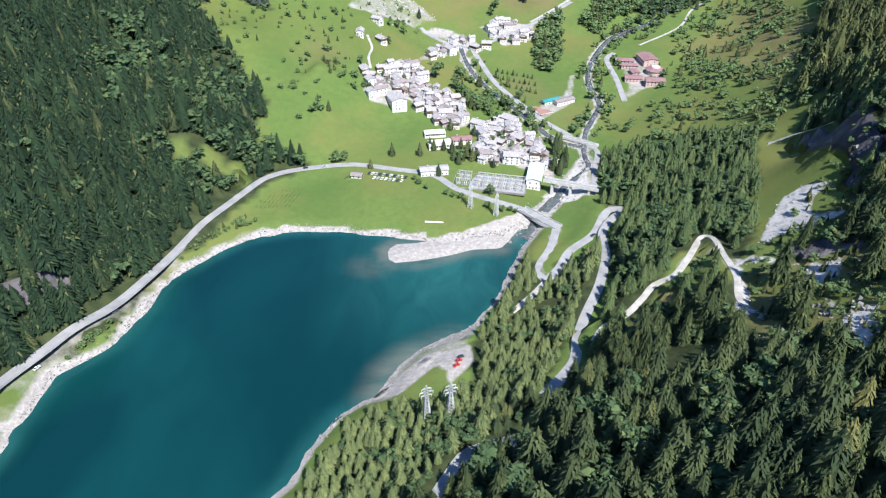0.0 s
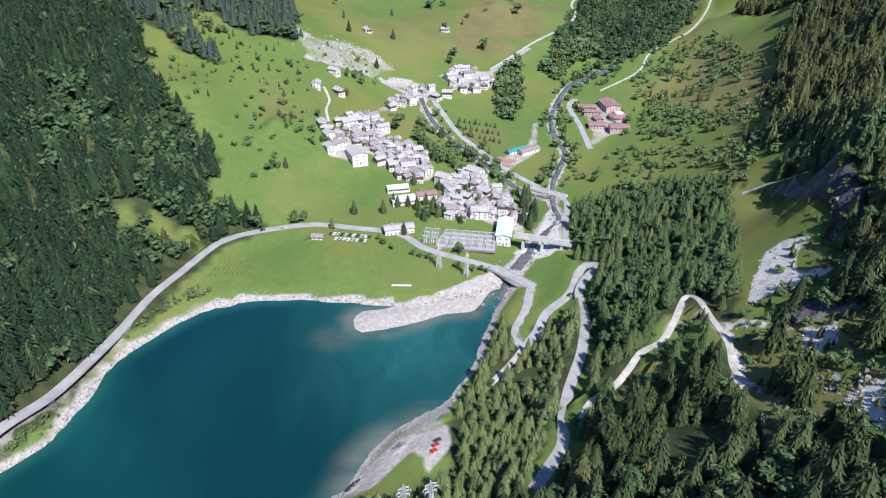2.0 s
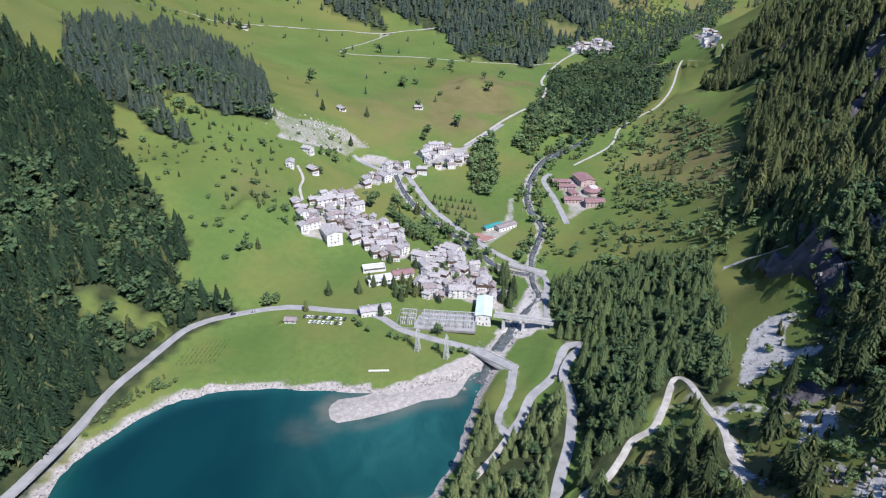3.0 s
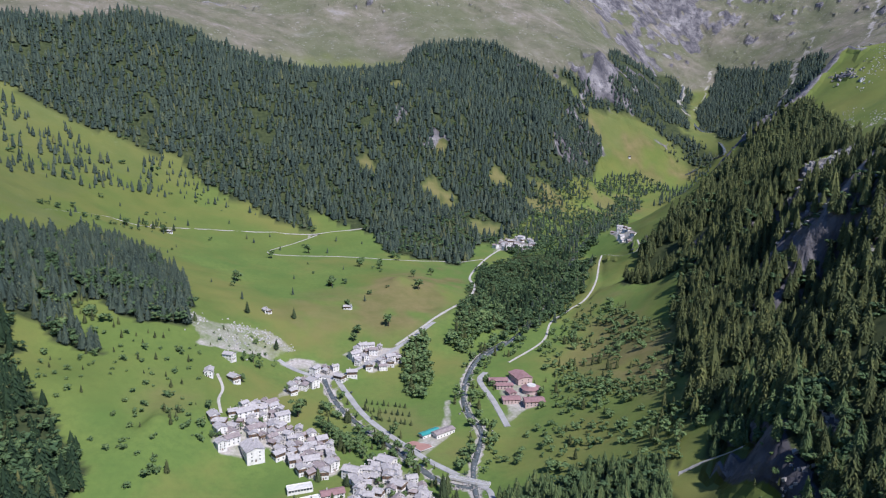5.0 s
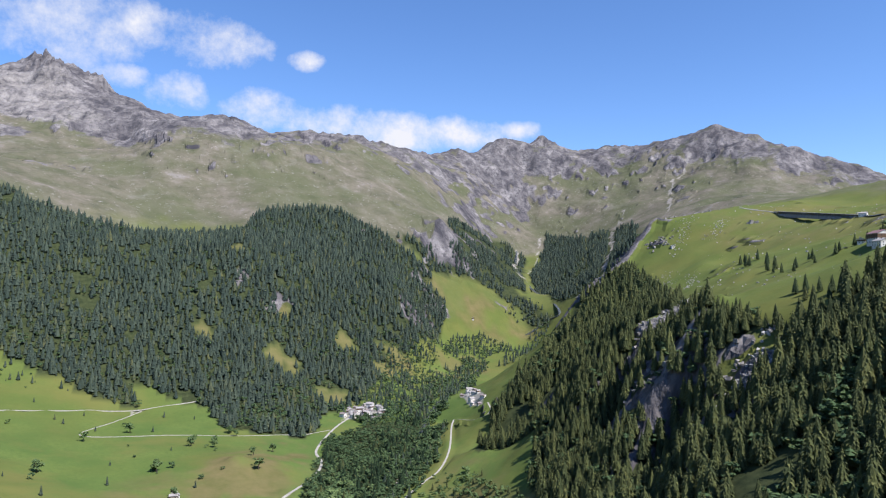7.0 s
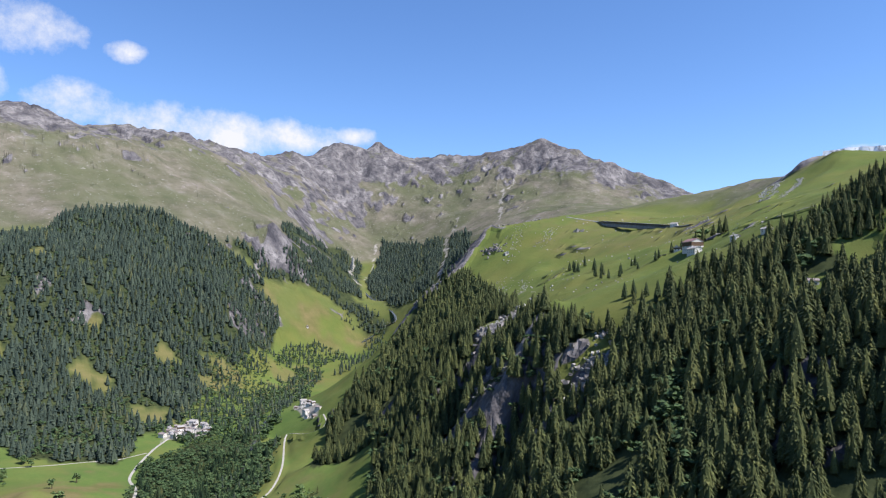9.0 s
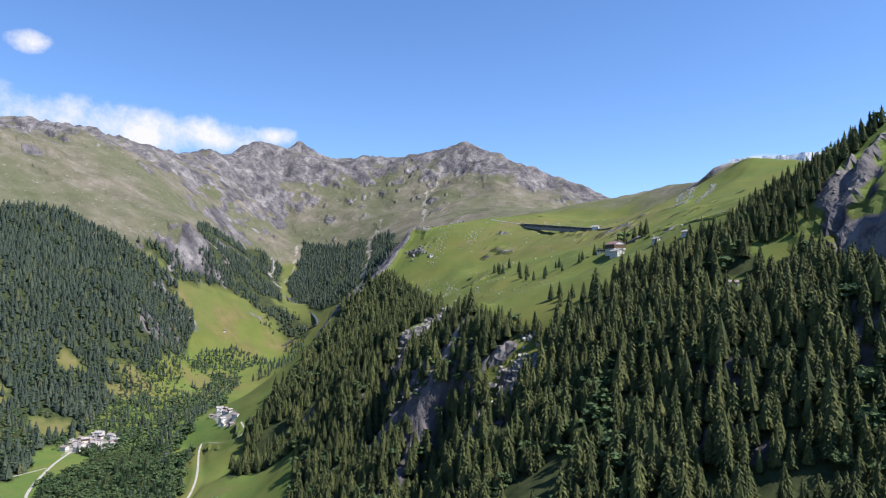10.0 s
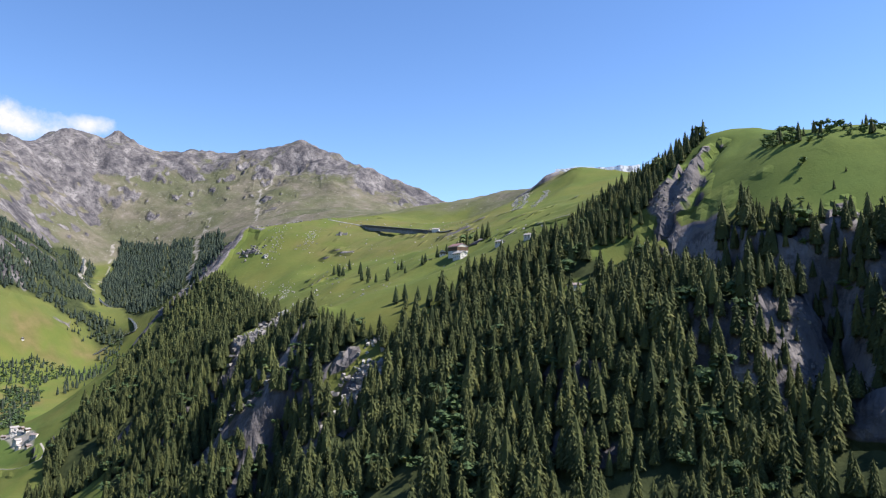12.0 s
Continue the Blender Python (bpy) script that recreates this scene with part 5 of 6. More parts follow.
MEADOW_DOTS = ("west_meadow_dots", "shrub_slope", "shrub_slope_far", "terrace_dots", "hill_west", "terrace_hedges")
CLUMPED = ("mix_slope", "gorge_flank", "alp_edge")
NARROW = ("lake_bushes", "hedge_b", "hedge_c", "west_hedges", "torrent_side")


def build_thickets():
    seed = 400
    for name, (ring, gap, keep_share, conifer_share, tall) in THICKETS.items():
        seed += 3
        x, y = scatter(ring, gap, seed, 4, 2 if name in NARROW else 14)
        r = np.random.default_rng(seed)
        keep = (r.uniform(0, 1, len(x)) < keep_share * np.clip(0.95 + (2.4 if name in MEADOW_DOTS else 0.9) * fractal(x, y, 46, 2, seed), 0, 2)) & off_roads(x, y, 2.0)
        if name in CLUMPED:
            keep &= clear_of_scree(x, y)
        for ring_b in VILLAGES.values():
            keep &= ~inside(x, y, ring_b)
        for width, line in STREAMS.values():
            keep &= line_gap(x, y, line)[0] > width / 2 + 1.5
        x, y = x[keep], y[keep]
        conifer = r.uniform(0, 1, len(x)) < conifer_share
        d = far_off(x, y)
        far_ring = np.mean([q[1] for q in ring]) > 1000
        for is_spruce, shapes, material, words in ((True, SPRUCE, "hazy_spruce" if far_ring else "fir", "loose spruces scattered over the grass"), (False, LEAFY, "wood_leaves" if far_ring else "leaves", "shrubs and young broadleaved trees on the grass")):
            pick = conifer if is_spruce else ~conifer
            p = stand(x[pick], y[pick], seed, tall, 0.4, 1.05 if is_spruce else 1.25)
            p[:, 2] -= 0 if is_spruce else 0.16 * p[:, 3]
            lod_d = d[pick]
            for lod, lo, hi in (("near", 0, 400), ("mid", 400, 1300), ("far", 1300, 9999)):
                plant("scattered_trees" if is_spruce else "shrubs", p[(lod_d >= lo) & (lod_d < hi)], shapes[lod], material, words, "trees" if is_spruce else "shrubs")


build_thickets()


# ---- helpers for built things ----
def part(name, data, material, parent, label=""):
    """Links a bmesh or a mesh as one mesh object under its thing."""
    if isinstance(data, bmesh.types.BMesh):
        mesh = bpy.data.meshes.new(name)
        data.to_mesh(mesh)
        data.free()
        data = mesh
    if not data.materials:
        data.materials.append(MAT[material])
    ob = new(name, data)
    ob.parent = parent
    if label:
        ob["label"] = label
    return ob


def box(w, d, h, x=0.0, y=0.0, z=0.0, bevel=0.0, taper=1.0):
    """A block that stands on z, tapered towards its top, with rounded edges."""
    bm = bmesh.new()
    bmesh.ops.create_cube(bm, size=1, matrix=Matrix.Translation((x, y, z + h / 2)) @ Matrix.Diagonal((w, d, h, 1)))
    if taper != 1.0:
        for v in bm.verts:
            if v.co.z > z + h / 2:
                v.co.x, v.co.y = x + (v.co.x - x) * taper, y + (v.co.y - y) * taper
    if bevel:
        bmesh.ops.bevel(bm, geom=bm.edges[:], offset=bevel, segments=1, affect="EDGES")
    return bm


def bar(bm, a, b, thick):
    """Adds a square bar from a to b."""
    a, b = Vector(a), Vector(b)
    turn = (b - a).to_track_quat("Z", "Y").to_matrix().to_4x4()
    bmesh.ops.create_cube(bm, size=1, matrix=Matrix.Translation((a + b) / 2) @ turn @ Matrix.Diagonal((thick, thick, (b - a).length, 1)))


def prism(profile, depth, axis="y"):
    """A profile in x and z drawn out along y, centred."""
    bm = bmesh.new()
    rows = [[bm.verts.new((x, s * depth / 2, z)) for x, z in profile] for s in (-1, 1)]
    bm.faces.new(rows[0])
    bm.faces.new(rows[1][::-1])
    n = len(profile)
    for k in range(n):
        bm.faces.new((rows[0][(k + 1) % n], rows[0][k], rows[1][k], rows[1][(k + 1) % n]))
    bmesh.ops.recalc_face_normals(bm, faces=bm.faces)
    return bm


simple("plaster", (0.50, 0.485, 0.455), (0.72, 0.70, 0.67), 4, 0.9)
simple("field_stone", (0.26, 0.24, 0.22), (0.50, 0.47, 0.43), 1.4, 0.95, bump=0.08)
simple("timber", (0.07, 0.045, 0.03), (0.17, 0.11, 0.07), 1.2, 0.85)
simple("slab_roof", (0.22, 0.206, 0.204), (0.40, 0.376, 0.370), 1.8, 0.8, bump=0.05)
simple("dark_roof", (0.15, 0.125, 0.122), (0.29, 0.245, 0.24), 2.0, 0.8, bump=0.05)
simple("red_roof", (0.17, 0.095, 0.095), (0.27, 0.165, 0.165), 3.0, 0.75, bump=0.04)
simple("green_metal", (0.40, 0.50, 0.46), (0.52, 0.61, 0.57), 6.0, 0.45)
simple("teal_metal", (0.03, 0.19, 0.18), (0.05, 0.27, 0.25), 6.0, 0.5)
simple("pane", (0.02, 0.025, 0.03), (0.06, 0.07, 0.08), 2.0, 0.12, specular=0.5)
simple("concrete", (0.36, 0.35, 0.33), (0.56, 0.545, 0.52), 3.5, 0.9, bump=0.03)
simple("weathered_concrete", (0.16, 0.155, 0.15), (0.30, 0.29, 0.28), 5.0, 0.95, bump=0.03)
simple("galvanised", (0.42, 0.43, 0.44), (0.60, 0.61, 0.61), 2.0, 0.5, metallic=0.35)
simple("red_court", (0.24, 0.13, 0.11), (0.31, 0.18, 0.15), 6.0, 0.9)
simple("rock", (0.11, 0.103, 0.10), (0.29, 0.275, 0.26), 2.2, 0.95, bump=0.15)
simple("pale_rock", (0.25, 0.24, 0.222), (0.46, 0.445, 0.42), 1.6, 0.95, bump=0.12)
simple("rose_plaster", (0.36, 0.265, 0.245), (0.50, 0.385, 0.355), 3.0, 0.9)
simple("rubber", (0.015, 0.015, 0.015), (0.03, 0.03, 0.03), 1.0, 0.9)
for car_name, paint in (("white", (0.75, 0.75, 0.74)), ("dark", (0.03, 0.035, 0.05)), ("red", (0.42, 0.03, 0.025)), ("silver", (0.42, 0.43, 0.45))):
    simple("paint_" + car_name, tuple(0.85 * c for c in paint), paint, 1.0, 0.3, specular=0.5)
simple("stream", (0.035, 0.045, 0.045), (0.12, 0.13, 0.125), 5.0, 0.25, bump=0.1, specular=0.5)


def build_snow_ridge():
    """A distant snowy range just topping the high pasture."""
    along, up = np.linspace(0, 1, 90), np.linspace(0, 1, 14)
    U, V = np.meshgrid(along, up)
    crest = 1091 + 26 * (ridged(U * 450, U * 0 + 3.0, 130, 4, 91) - 0.45)
    x = 4105 + 210 * U - 250 * (1 - V) ** 1.2 + 20 * fractal(U * 450, V * 150, 60, 3, 92)
    y = 1846 - 477 * U
    z = 480 + (crest - 480) * V + 14 * (ridged(U * 450, V * 350, 55, 3, 93) - 0.5) * (1 - V)
    idx = np.arange(U.size).reshape(U.shape)
    quads = np.stack([idx[:-1, :-1], idx[:-1, 1:], idx[1:, 1:], idx[1:, :-1]], -1).reshape(-1, 4)
    mesh = mesh_from("distant_range", np.stack([x, y, z], -1).reshape(-1, 3), quads, True)
    m = Nodes("snowfield", 0.8, specular=0.2)
    m.colour(m.ramp(m.noise(60, 6, 0.7, (1, 1, 0.6)), (0.42, (0.230, 0.240, 0.275)), (0.50, (0.800, 0.810, 0.830))))
    mesh.materials.append(MAT["snowfield"])
    tagged(new("distant_range", mesh), "far snow-covered mountain range on the horizon", "mountain", kind="structure")


build_snow_ridge()


# ---- streams with their boulders ----
BLOCK_V = np.array([(x, y, z) for x in (-1, 1) for y in (-1, 1) for z in (-1, 1)], float)
BLOCK_F = np.array([(0, 1, 3), (0, 3, 2), (4, 6, 7), (4, 7, 5), (0, 4, 5), (0, 5, 1), (2, 3, 7), (2, 7, 6), (0, 2, 6), (0, 6, 4), (1, 5, 7), (1, 7, 3)])


def boulders(name, places, label, material="rock", seed=1):
    """Broken rocks at rows of x, y, size, joined."""
    r = np.random.default_rng(seed)
    n = len(places)
    if not n:
        return
    p = np.asarray(places, float)
    v = BLOCK_V[None] * r.uniform(0.55, 1.15, (n, 8, 3)) * (p[:, 2, None, None] * r.uniform(0.55, 1.2, (n, 1, 3)))
    a, b = r.uniform(0, 6.28, (2, n, 1))
    x, y, z = v[..., 0], v[..., 1], v[..., 2]
    y, z = y * np.cos(0.5 * np.sin(b)) - z * np.sin(0.5 * np.sin(b)), y * np.sin(0.5 * np.sin(b)) + z * np.cos(0.5 * np.sin(b))
    v = np.stack([x * np.cos(a) - y * np.sin(a), x * np.sin(a) + y * np.cos(a), z], -1)
    v = v + np.stack([p[:, 0], p[:, 1], sample(Z, p[:, 0], p[:, 1]) + 0.15 * p[:, 2]], -1)[:, None]
    f = BLOCK_F[None] + (np.arange(n) * 8)[:, None, None]
    mesh = mesh_from(name, v.reshape(-1, 3), f.reshape(-1, 3))
    mesh.materials.append(MAT[material])
    tagged(new(name, mesh), label, "rocks", kind="stuff")


def build_streams():
    stones = []
    r = np.random.default_rng(77)
    for name, (width, line) in STREAMS.items():
        line = rounded_line(line)
        p = np.array(line)
        d = np.gradient(p, axis=0)
        d /= np.linalg.norm(d, axis=1)[:, None] + 1e-9
        side = np.stack([d[:, 1], -d[:, 0]], -1)
        z = sample(Z, p[:, 0], p[:, 1])
        for _ in range(6):
            z[1:-1] = 0.25 * z[:-2] + 0.5 * z[1:-1] + 0.25 * z[2:]
        wob = 1 + 0.35 * fractal(p[:, 0], p[:, 1], 30, 2, 9)
        rows = [np.column_stack([p + side * (s * width / 2 * wob)[:, None], z + up]) for s, up in ((1.2, -0.6), (1, 0.55), (0, 0.5), (-1, 0.55), (-1.2, -0.6))]
        v = np.stack(rows, 1)
        n, k = v.shape[:2]
        idx = np.arange(n * k).reshape(n, k)
        quads = np.stack([idx[:-1, :-1], idx[:-1, 1:], idx[1:, 1:], idx[1:, :-1]], -1).reshape(-1, 4)[:, ::-1]
        mesh = mesh_from("stream", v.reshape(-1, 3), quads, True)
        mesh.materials.append(MAT["stream"])
        tagged(new("water", mesh), "shallow grey mountain stream over stones", "stream", kind="structure")
        for _ in range(int((1.5 if p[:, 1].mean() < 900 else 0.5) * np.hypot(*np.diff(p, axis=0).T).sum() / 3)):
            i = r.integers(0, len(p))
            q = p[i] + side[i] * r.normal(0, 0.75) * width + d[i] * r.uniform(-4, 4)
            stones.append((*q, r.uniform(0.35, 1.3)))
    boulders("stream_boulders", stones, "grey boulders and cobbles along the stream bed", "rock", seed=5)


build_streams()


# ---- houses ----
def house_mesh(w, d, h, pitch):
    """Wall with gables: a prism along y."""
    top = h + w / 2 * pitch
    return prism([(-w / 2, -3), (w / 2, -3), (w / 2, h), (0, top), (-w / 2, h)], d)


def roof_mesh(w, d, h, pitch, over=0.7, thick=0.28):
    e = w / 2 + over
    ridge, eave = h + w / 2 * pitch, h - over * pitch
    return prism([(-e, eave), (0, ridge), (e, eave), (e, eave + thick), (0, ridge + thick + 0.1), (-e, eave + thick)], d + 2 * over)


def window_bm(w=1.0, h=1.3):
    bm = box(w, 0.12, h)
    return bm


def make_house(w, d, h, pitch=0.45, wall="plaster", roof="slab_roof", storeys=2, upper="", words="", category="house", group="", chimney=True, name="house"):
    """A gabled house with its ridge along y, windows and door on its sides."""
    thing = new(name)
    tagged(thing, words, category, group)
    part("wall", house_mesh(w, d, h, pitch), wall, thing)
    cover = part("roof", roof_mesh(w, d, h, pitch), roof, thing)
    if upper:
        part("timber_storey", box(w + 0.12, d + 0.12, h * 0.42, 0, 0, h * 0.52), upper, thing, "dark timber upper storey")
    if chimney:
        c = box(0.9, 0.9, 2.2, w * 0.18, d * 0.22, h + w / 2 * pitch - 1.0)
        bmesh.ops.create_cube(c, size=1, matrix=Matrix.Translation((w * 0.18, d * 0.22, h + w / 2 * pitch + 1.25)) @ Matrix.Diagonal((1.2, 1.2, 0.18, 1)))
        part("chimney", c, "field_stone", cover)
    pane = bpy.data.meshes.new("window")
    bm = window_bm()
    bm.to_mesh(pane)
    bm.free()
    for s in range(storeys):
        z = 1.0 + s * (h - 0.6) / storeys
        count = max(2, int(d / 3.4))
        for k in range(count):
            y = (k + 0.5) / count * d - d / 2
            for side in (-1, 1):
                ob = part("window", pane, "pane", thing)
                ob.matrix_basis = pose(side * (w / 2 + 0.02), y, z, 0, 0, 90)
        for k in range(2):
            for side in (-1, 1):
                ob = part("window", pane, "pane", thing)
                ob.matrix_basis = pose((k - 0.5) * w * 0.45, side * (d / 2 + 0.02), z)
    part("door", box(1.1, 0.14, 2.1, 0, -d / 2 - 0.03, 0.0), "timber", thing)
    return thing


def set_down(thing, x, y, turn, sink=0.4):
    thing.matrix_world = pose(x, y, ground_z(x, y) - sink, 0, 0, turn)
    return thing


VILLAGE_TREES = []


def build_villages():
    kinds = []
    for spec in ((7, 8, 6, 0.42, "plaster", "slab_roof", 2, "", "white rendered village house with a stone slab roof"),
                 (8, 10, 7.5, 0.45, "plaster", "slab_roof", 3, "", "tall white rendered house with a pale stone roof"),
                 (9, 12, 7, 0.40, "plaster", "dark_roof", 2, "", "white rendered house with a dark slate roof"),
                 (6.5, 7.5, 5.5, 0.48, "field_stone", "slab_roof", 2, "", "old stone house with a grey slab roof"),
                 (8.5, 9.5, 7, 0.44, "plaster", "slab_roof", 2, "timber", "rendered house with a dark timber upper storey"),
                 (10, 13, 8.5, 0.42, "plaster", "slab_roof", 3, "", "large white rendered house with a pale roof"),
                 (6, 7, 5, 0.5, "field_stone", "dark_roof", 1, "timber", "small stone and timber barn")):
        kinds.append(make_house(*spec, group="village houses"))
    used = [False] * len(kinds)
    r = np.random.default_rng(12)
    for name, ring in VILLAGES.items():
        tight, turn0 = VILLAGE_PLAN[name]
        x, y = scatter_plain(ring, tight, 900 + len(name), 0.30)
        for px, py in zip(x, y):
            if not off_roads(np.array([px]), np.array([py]), 4.5)[0] or min(line_gap(px, py, line)[0] for _, line in STREAMS.values()) < 7:
                continue
            if any(math.hypot(px - qx, py - qy) < room for qx, qy, room in RESERVED):
                continue
            if r.uniform(0, 1) < 0.10:
                VILLAGE_TREES.append(("broadleaf", px, py, 7.5, 1.1, "leafy garden tree between village houses", "village garden trees"))
                continue
            k = int(r.integers(0, len(kinds)))
            turn = turn0 + float(r.choice([0, 90])) + float(r.normal(0, 20))
            if not used[k]:
                set_down(kinds[k], px, py, turn)
                used[k] = True
            else:
                size = float(r.uniform(0.72, 1.05))
                copy_thing(kinds[k], pose(px, py, ground_z(px, py) - 0.4, 0, 0, turn)).scale = (size, size * float(r.uniform(0.85, 1.15)), size)


def scatter_plain(ring, gap, seed, loose=0.22):
    r = np.random.default_rng(seed)
    a = np.array(ring)
    xs, ys = np.arange(a[:, 0].min(), a[:, 0].max() + gap, gap), np.arange(a[:, 1].min(), a[:, 1].max() + gap, gap)
    x, y = (g.ravel() for g in np.meshgrid(xs, ys))
    x, y = x + r.uniform(-loose, loose, len(x)) * gap, y + r.uniform(-loose, loose, len(y)) * gap
    keep = inside(x, y, ring)
    return x[keep], y[keep]


RESERVED = [(-46, 646, 19), (-7, 714, 10), (79, 527, 18), (-3, 580, 14), (15, 589, 12)]
VILLAGE_PLAN = {"village_upper": (8.3, 20), "village_lower": (8.8, -25), "village_top": (10.5, 35), "hamlet_north": (9.2, 10), "hamlet_west": (13.0, 30), "hamlet_far": (19.0, 15)}
build_villages()


def build_named_buildings():
    def at(x, y, turn, w, d, h, words, **more):
        return set_down(make_house(w, d, h, words=words, **more), x, y, turn)

    at(-46, 646, 20, 15, 20, 10, "large white rendered building above the meadow", storeys=3, pitch=0.3, category="building", name="building")
    at(17, 588, 100, 9, 18, 5, "long white building with a brownish roof", roof="red_roof", pitch=0.35, category="building", name="building")
    at(-8, 531, 100, 9, 24, 5.5, "long low building with a pale pink roof beside the substation", roof="slab_roof", storeys=1, pitch=0.3, category="building", name="building")
    at(79, 525, -12, 12, 30, 9, "tall white power house with a pale green metal roof", roof="green_metal", storeys=2, pitch=0.18, chimney=False, category="power house", name="power_house")
    at(111, 674, -62, 6.5, 20, 4, "low hall with a teal metal roof by the sports court", roof="teal_metal", storeys=1, pitch=0.25, chimney=False, category="hall", name="hall")
    at(124, 673, -62, 8, 22, 4.5, "low grey-roofed hall by the sports court", roof="dark_roof", storeys=1, pitch=0.25, chimney=False, category="hall", name="hall")
    for x, y, turn, w, d, h in ((206, 770, 82, 10, 20, 5), (209, 757, 82, 8, 18, 4.5), (232, 772, 8, 17, 24, 6.5), (206, 724, 84, 11, 18, 4.5), (226, 711, 84, 13, 20, 5.5), (211, 740, 8, 8, 12, 4)):
        at(x, y, turn, w, d, h, "barrack block with a dull red metal roof", wall="rose_plaster", roof="red_roof", pitch=0.22, chimney=False, category="building", name="barrack", group="red-roofed barracks")
    # flat-roofed halls with a parapet
    for x, y, turn, w, d, h, words in ((-3, 580, 12, 22, 11, 4.2, "flat-roofed white hall among garden trees"), (-8, 601, 8, 20, 9, 3.6, "white care home with a flat roof and rows of windows")):
        hall = new("flat_hall")
        tagged(hall, words, "building")
        part("wall", box(w, d, h + 3, 0, 0, -3), "plaster", hall)
        part("roof", box(w - 1, d - 1, 0.25, 0, 0, h - 0.05), "concrete", hall)
        edge = bmesh.new()
        for sx, sy, lw, ld in ((0, 1, w, 0.5), (0, -1, w, 0.5), (1, 0, 0.5, d), (-1, 0, 0.5, d)):
            bmesh.ops.create_cube(edge, size=1, matrix=Matrix.Translation((sx * (w / 2 - 0.25), sy * (d / 2 - 0.25), h + 0.4)) @ Matrix.Diagonal((lw, ld, 0.8, 1)))
        part("parapet", edge, "plaster", hall)
        for k in range(8):
            part("window", box(2.0, 0.12, 1.6, (k - 3.5) * w / 8.5, -d / 2 - 0.02, 2.2), "pane", hall)
        set_down(hall, x, y, turn, 0.2)
    # round hall of the barracks
    drum = new("round_hall")
    tagged(drum, "round barrack hall with a red ring roof", "building")
    for nm, r0, r1, h0, h1, mat in (("wall", 10, 10, -3, 4.6, "rose_plaster"), ("roof", 11, 5, 4.6, 7.0, "red_roof"), ("lantern", 5, 4.6, 6.7, 8.0, "concrete")):
        bm = bmesh.new()
        bmesh.ops.create_cone(bm, cap_ends=True, segments=28, radius1=r0, radius2=r1, depth=h1 - h0, matrix=Matrix.Translation((0, 0, (h0 + h1) / 2)))
        part(nm, bm, mat, drum)
    set_down(drum, 234, 742, 0, 0.3)
    court = new("sports_court")
    tagged(court, "red sports court beside low halls", "court")
    part("surface", box(20, 14, 0.5, 0, 0, 0), "red_court", court)
    part("kerb", box(21, 15, 0.35, 0, 0, 0), "concrete", court)
    set_down(court, 99, 657, -62, 0.1)
    # lone farms and chalets
    for x, y, turn in FARMS:
        far = y > 900 or x > 500
        turn = turn if x < 500 else -25 + turn * 0.1
        at(x, y, turn, 8 if not far else 6, 11 if not far else 9, 6.5 if not far else 4.2, "lone farmhouse with a grey stone roof on the meadow", upper="timber" if (x + y) % 2 else "", group="lone farms")
    at(762, 606, -25, 16, 20, 11, "mountain inn with a red-brown roof on the plateau", roof="red_roof", storeys=3, upper="timber", category="inn", name="inn")
    at(746, 594, -25, 10, 16, 6, "white side wing of the mountain inn", category="inn", name="inn")
    at(782, 640, 120, 8, 12, 5, "small house beside the mountain inn", upper="timber", category="house")
    at(-74, 526, 80, 6, 9, 2.8, "low hut with a dark roof beside the parked cars", storeys=1, roof="dark_roof", chimney=False, category="hut", name="hut")
    at(1100, 850, 20, 8, 12, 5, "small white house at the end of the road gallery", storeys=1, category="house")
    at(549, 377, 40, 6, 9, 4, "small white hut among spruces", storeys=1, roof="dark_roof", category="hut", name="hut")


FARMS = [(-91, 757, 0), (-68, 755, 37), (-74, 677, 74), (-80, 683, 21), (-75, 795, 58), (62, 974, 5), (-41, 932, 42), (59, 972, 79), (-43, 933, 26), (-210, 1297, 63), (-234, 1289, 10), (37, 798, 47), (51, 806, 84), (983, 2014, 31), (683, 509, 20), (662, 466, 50), (997, 1175, 10)]
build_named_buildings()


# ---- bridges, power lines, substation ----
def deck_between(name, a, b, width, thick, rise, words, piers=0, parapet=0.9):
    """A bridge from plan point a to b."""
    (x0, y0), (x1, y1) = a, b
    length = math.hypot(x1 - x0, y1 - y0)
    za = max(ground_z(x0, y0), ground_z(x1, y1)) + rise
    thing = new(name)
    tagged(thing, words, "bridge")
    part("deck", box(length, width, thick, 0, 0, -thick), "concrete", thing)
    part("roadway", box(length, width - 1.0, 0.08, 0, 0, 0.0), "asphalt", thing)
    for s in (-1, 1):
        bm = box(length, 0.3, parapet, 0, s * (width / 2 - 0.15), 0.0)
        part("parapet", bm, "concrete", thing)
        rail = bmesh.new()
        n = int(length / 3)
        for k in range(n + 1):
            bar(rail, (-length / 2 + k * length / n, s * (width / 2 - 0.15), parapet), (-length / 2 + k * length / n, s * (width / 2 - 0.15), parapet + 0.5), 0.12)
        bar(rail, (-length / 2, s * (width / 2 - 0.15), parapet + 0.5), (length / 2, s * (width / 2 - 0.15), parapet + 0.5), 0.1)
        part("railing", rail, "galvanised", thing)
    for k in range(piers):
        x = -length / 2 + (k + 0.5 + 0.0) * length / piers
        part("pier", box(2.2, width * 0.75, 14, x, 0, -14 - thick, taper=0.8), "concrete", thing)
    thing.matrix_world = pose((x0 + x1) / 2, (y0 + y1) / 2, za, 0, 0, math.degrees(math.atan2(y1 - y0, x1 - x0)))
    return thing


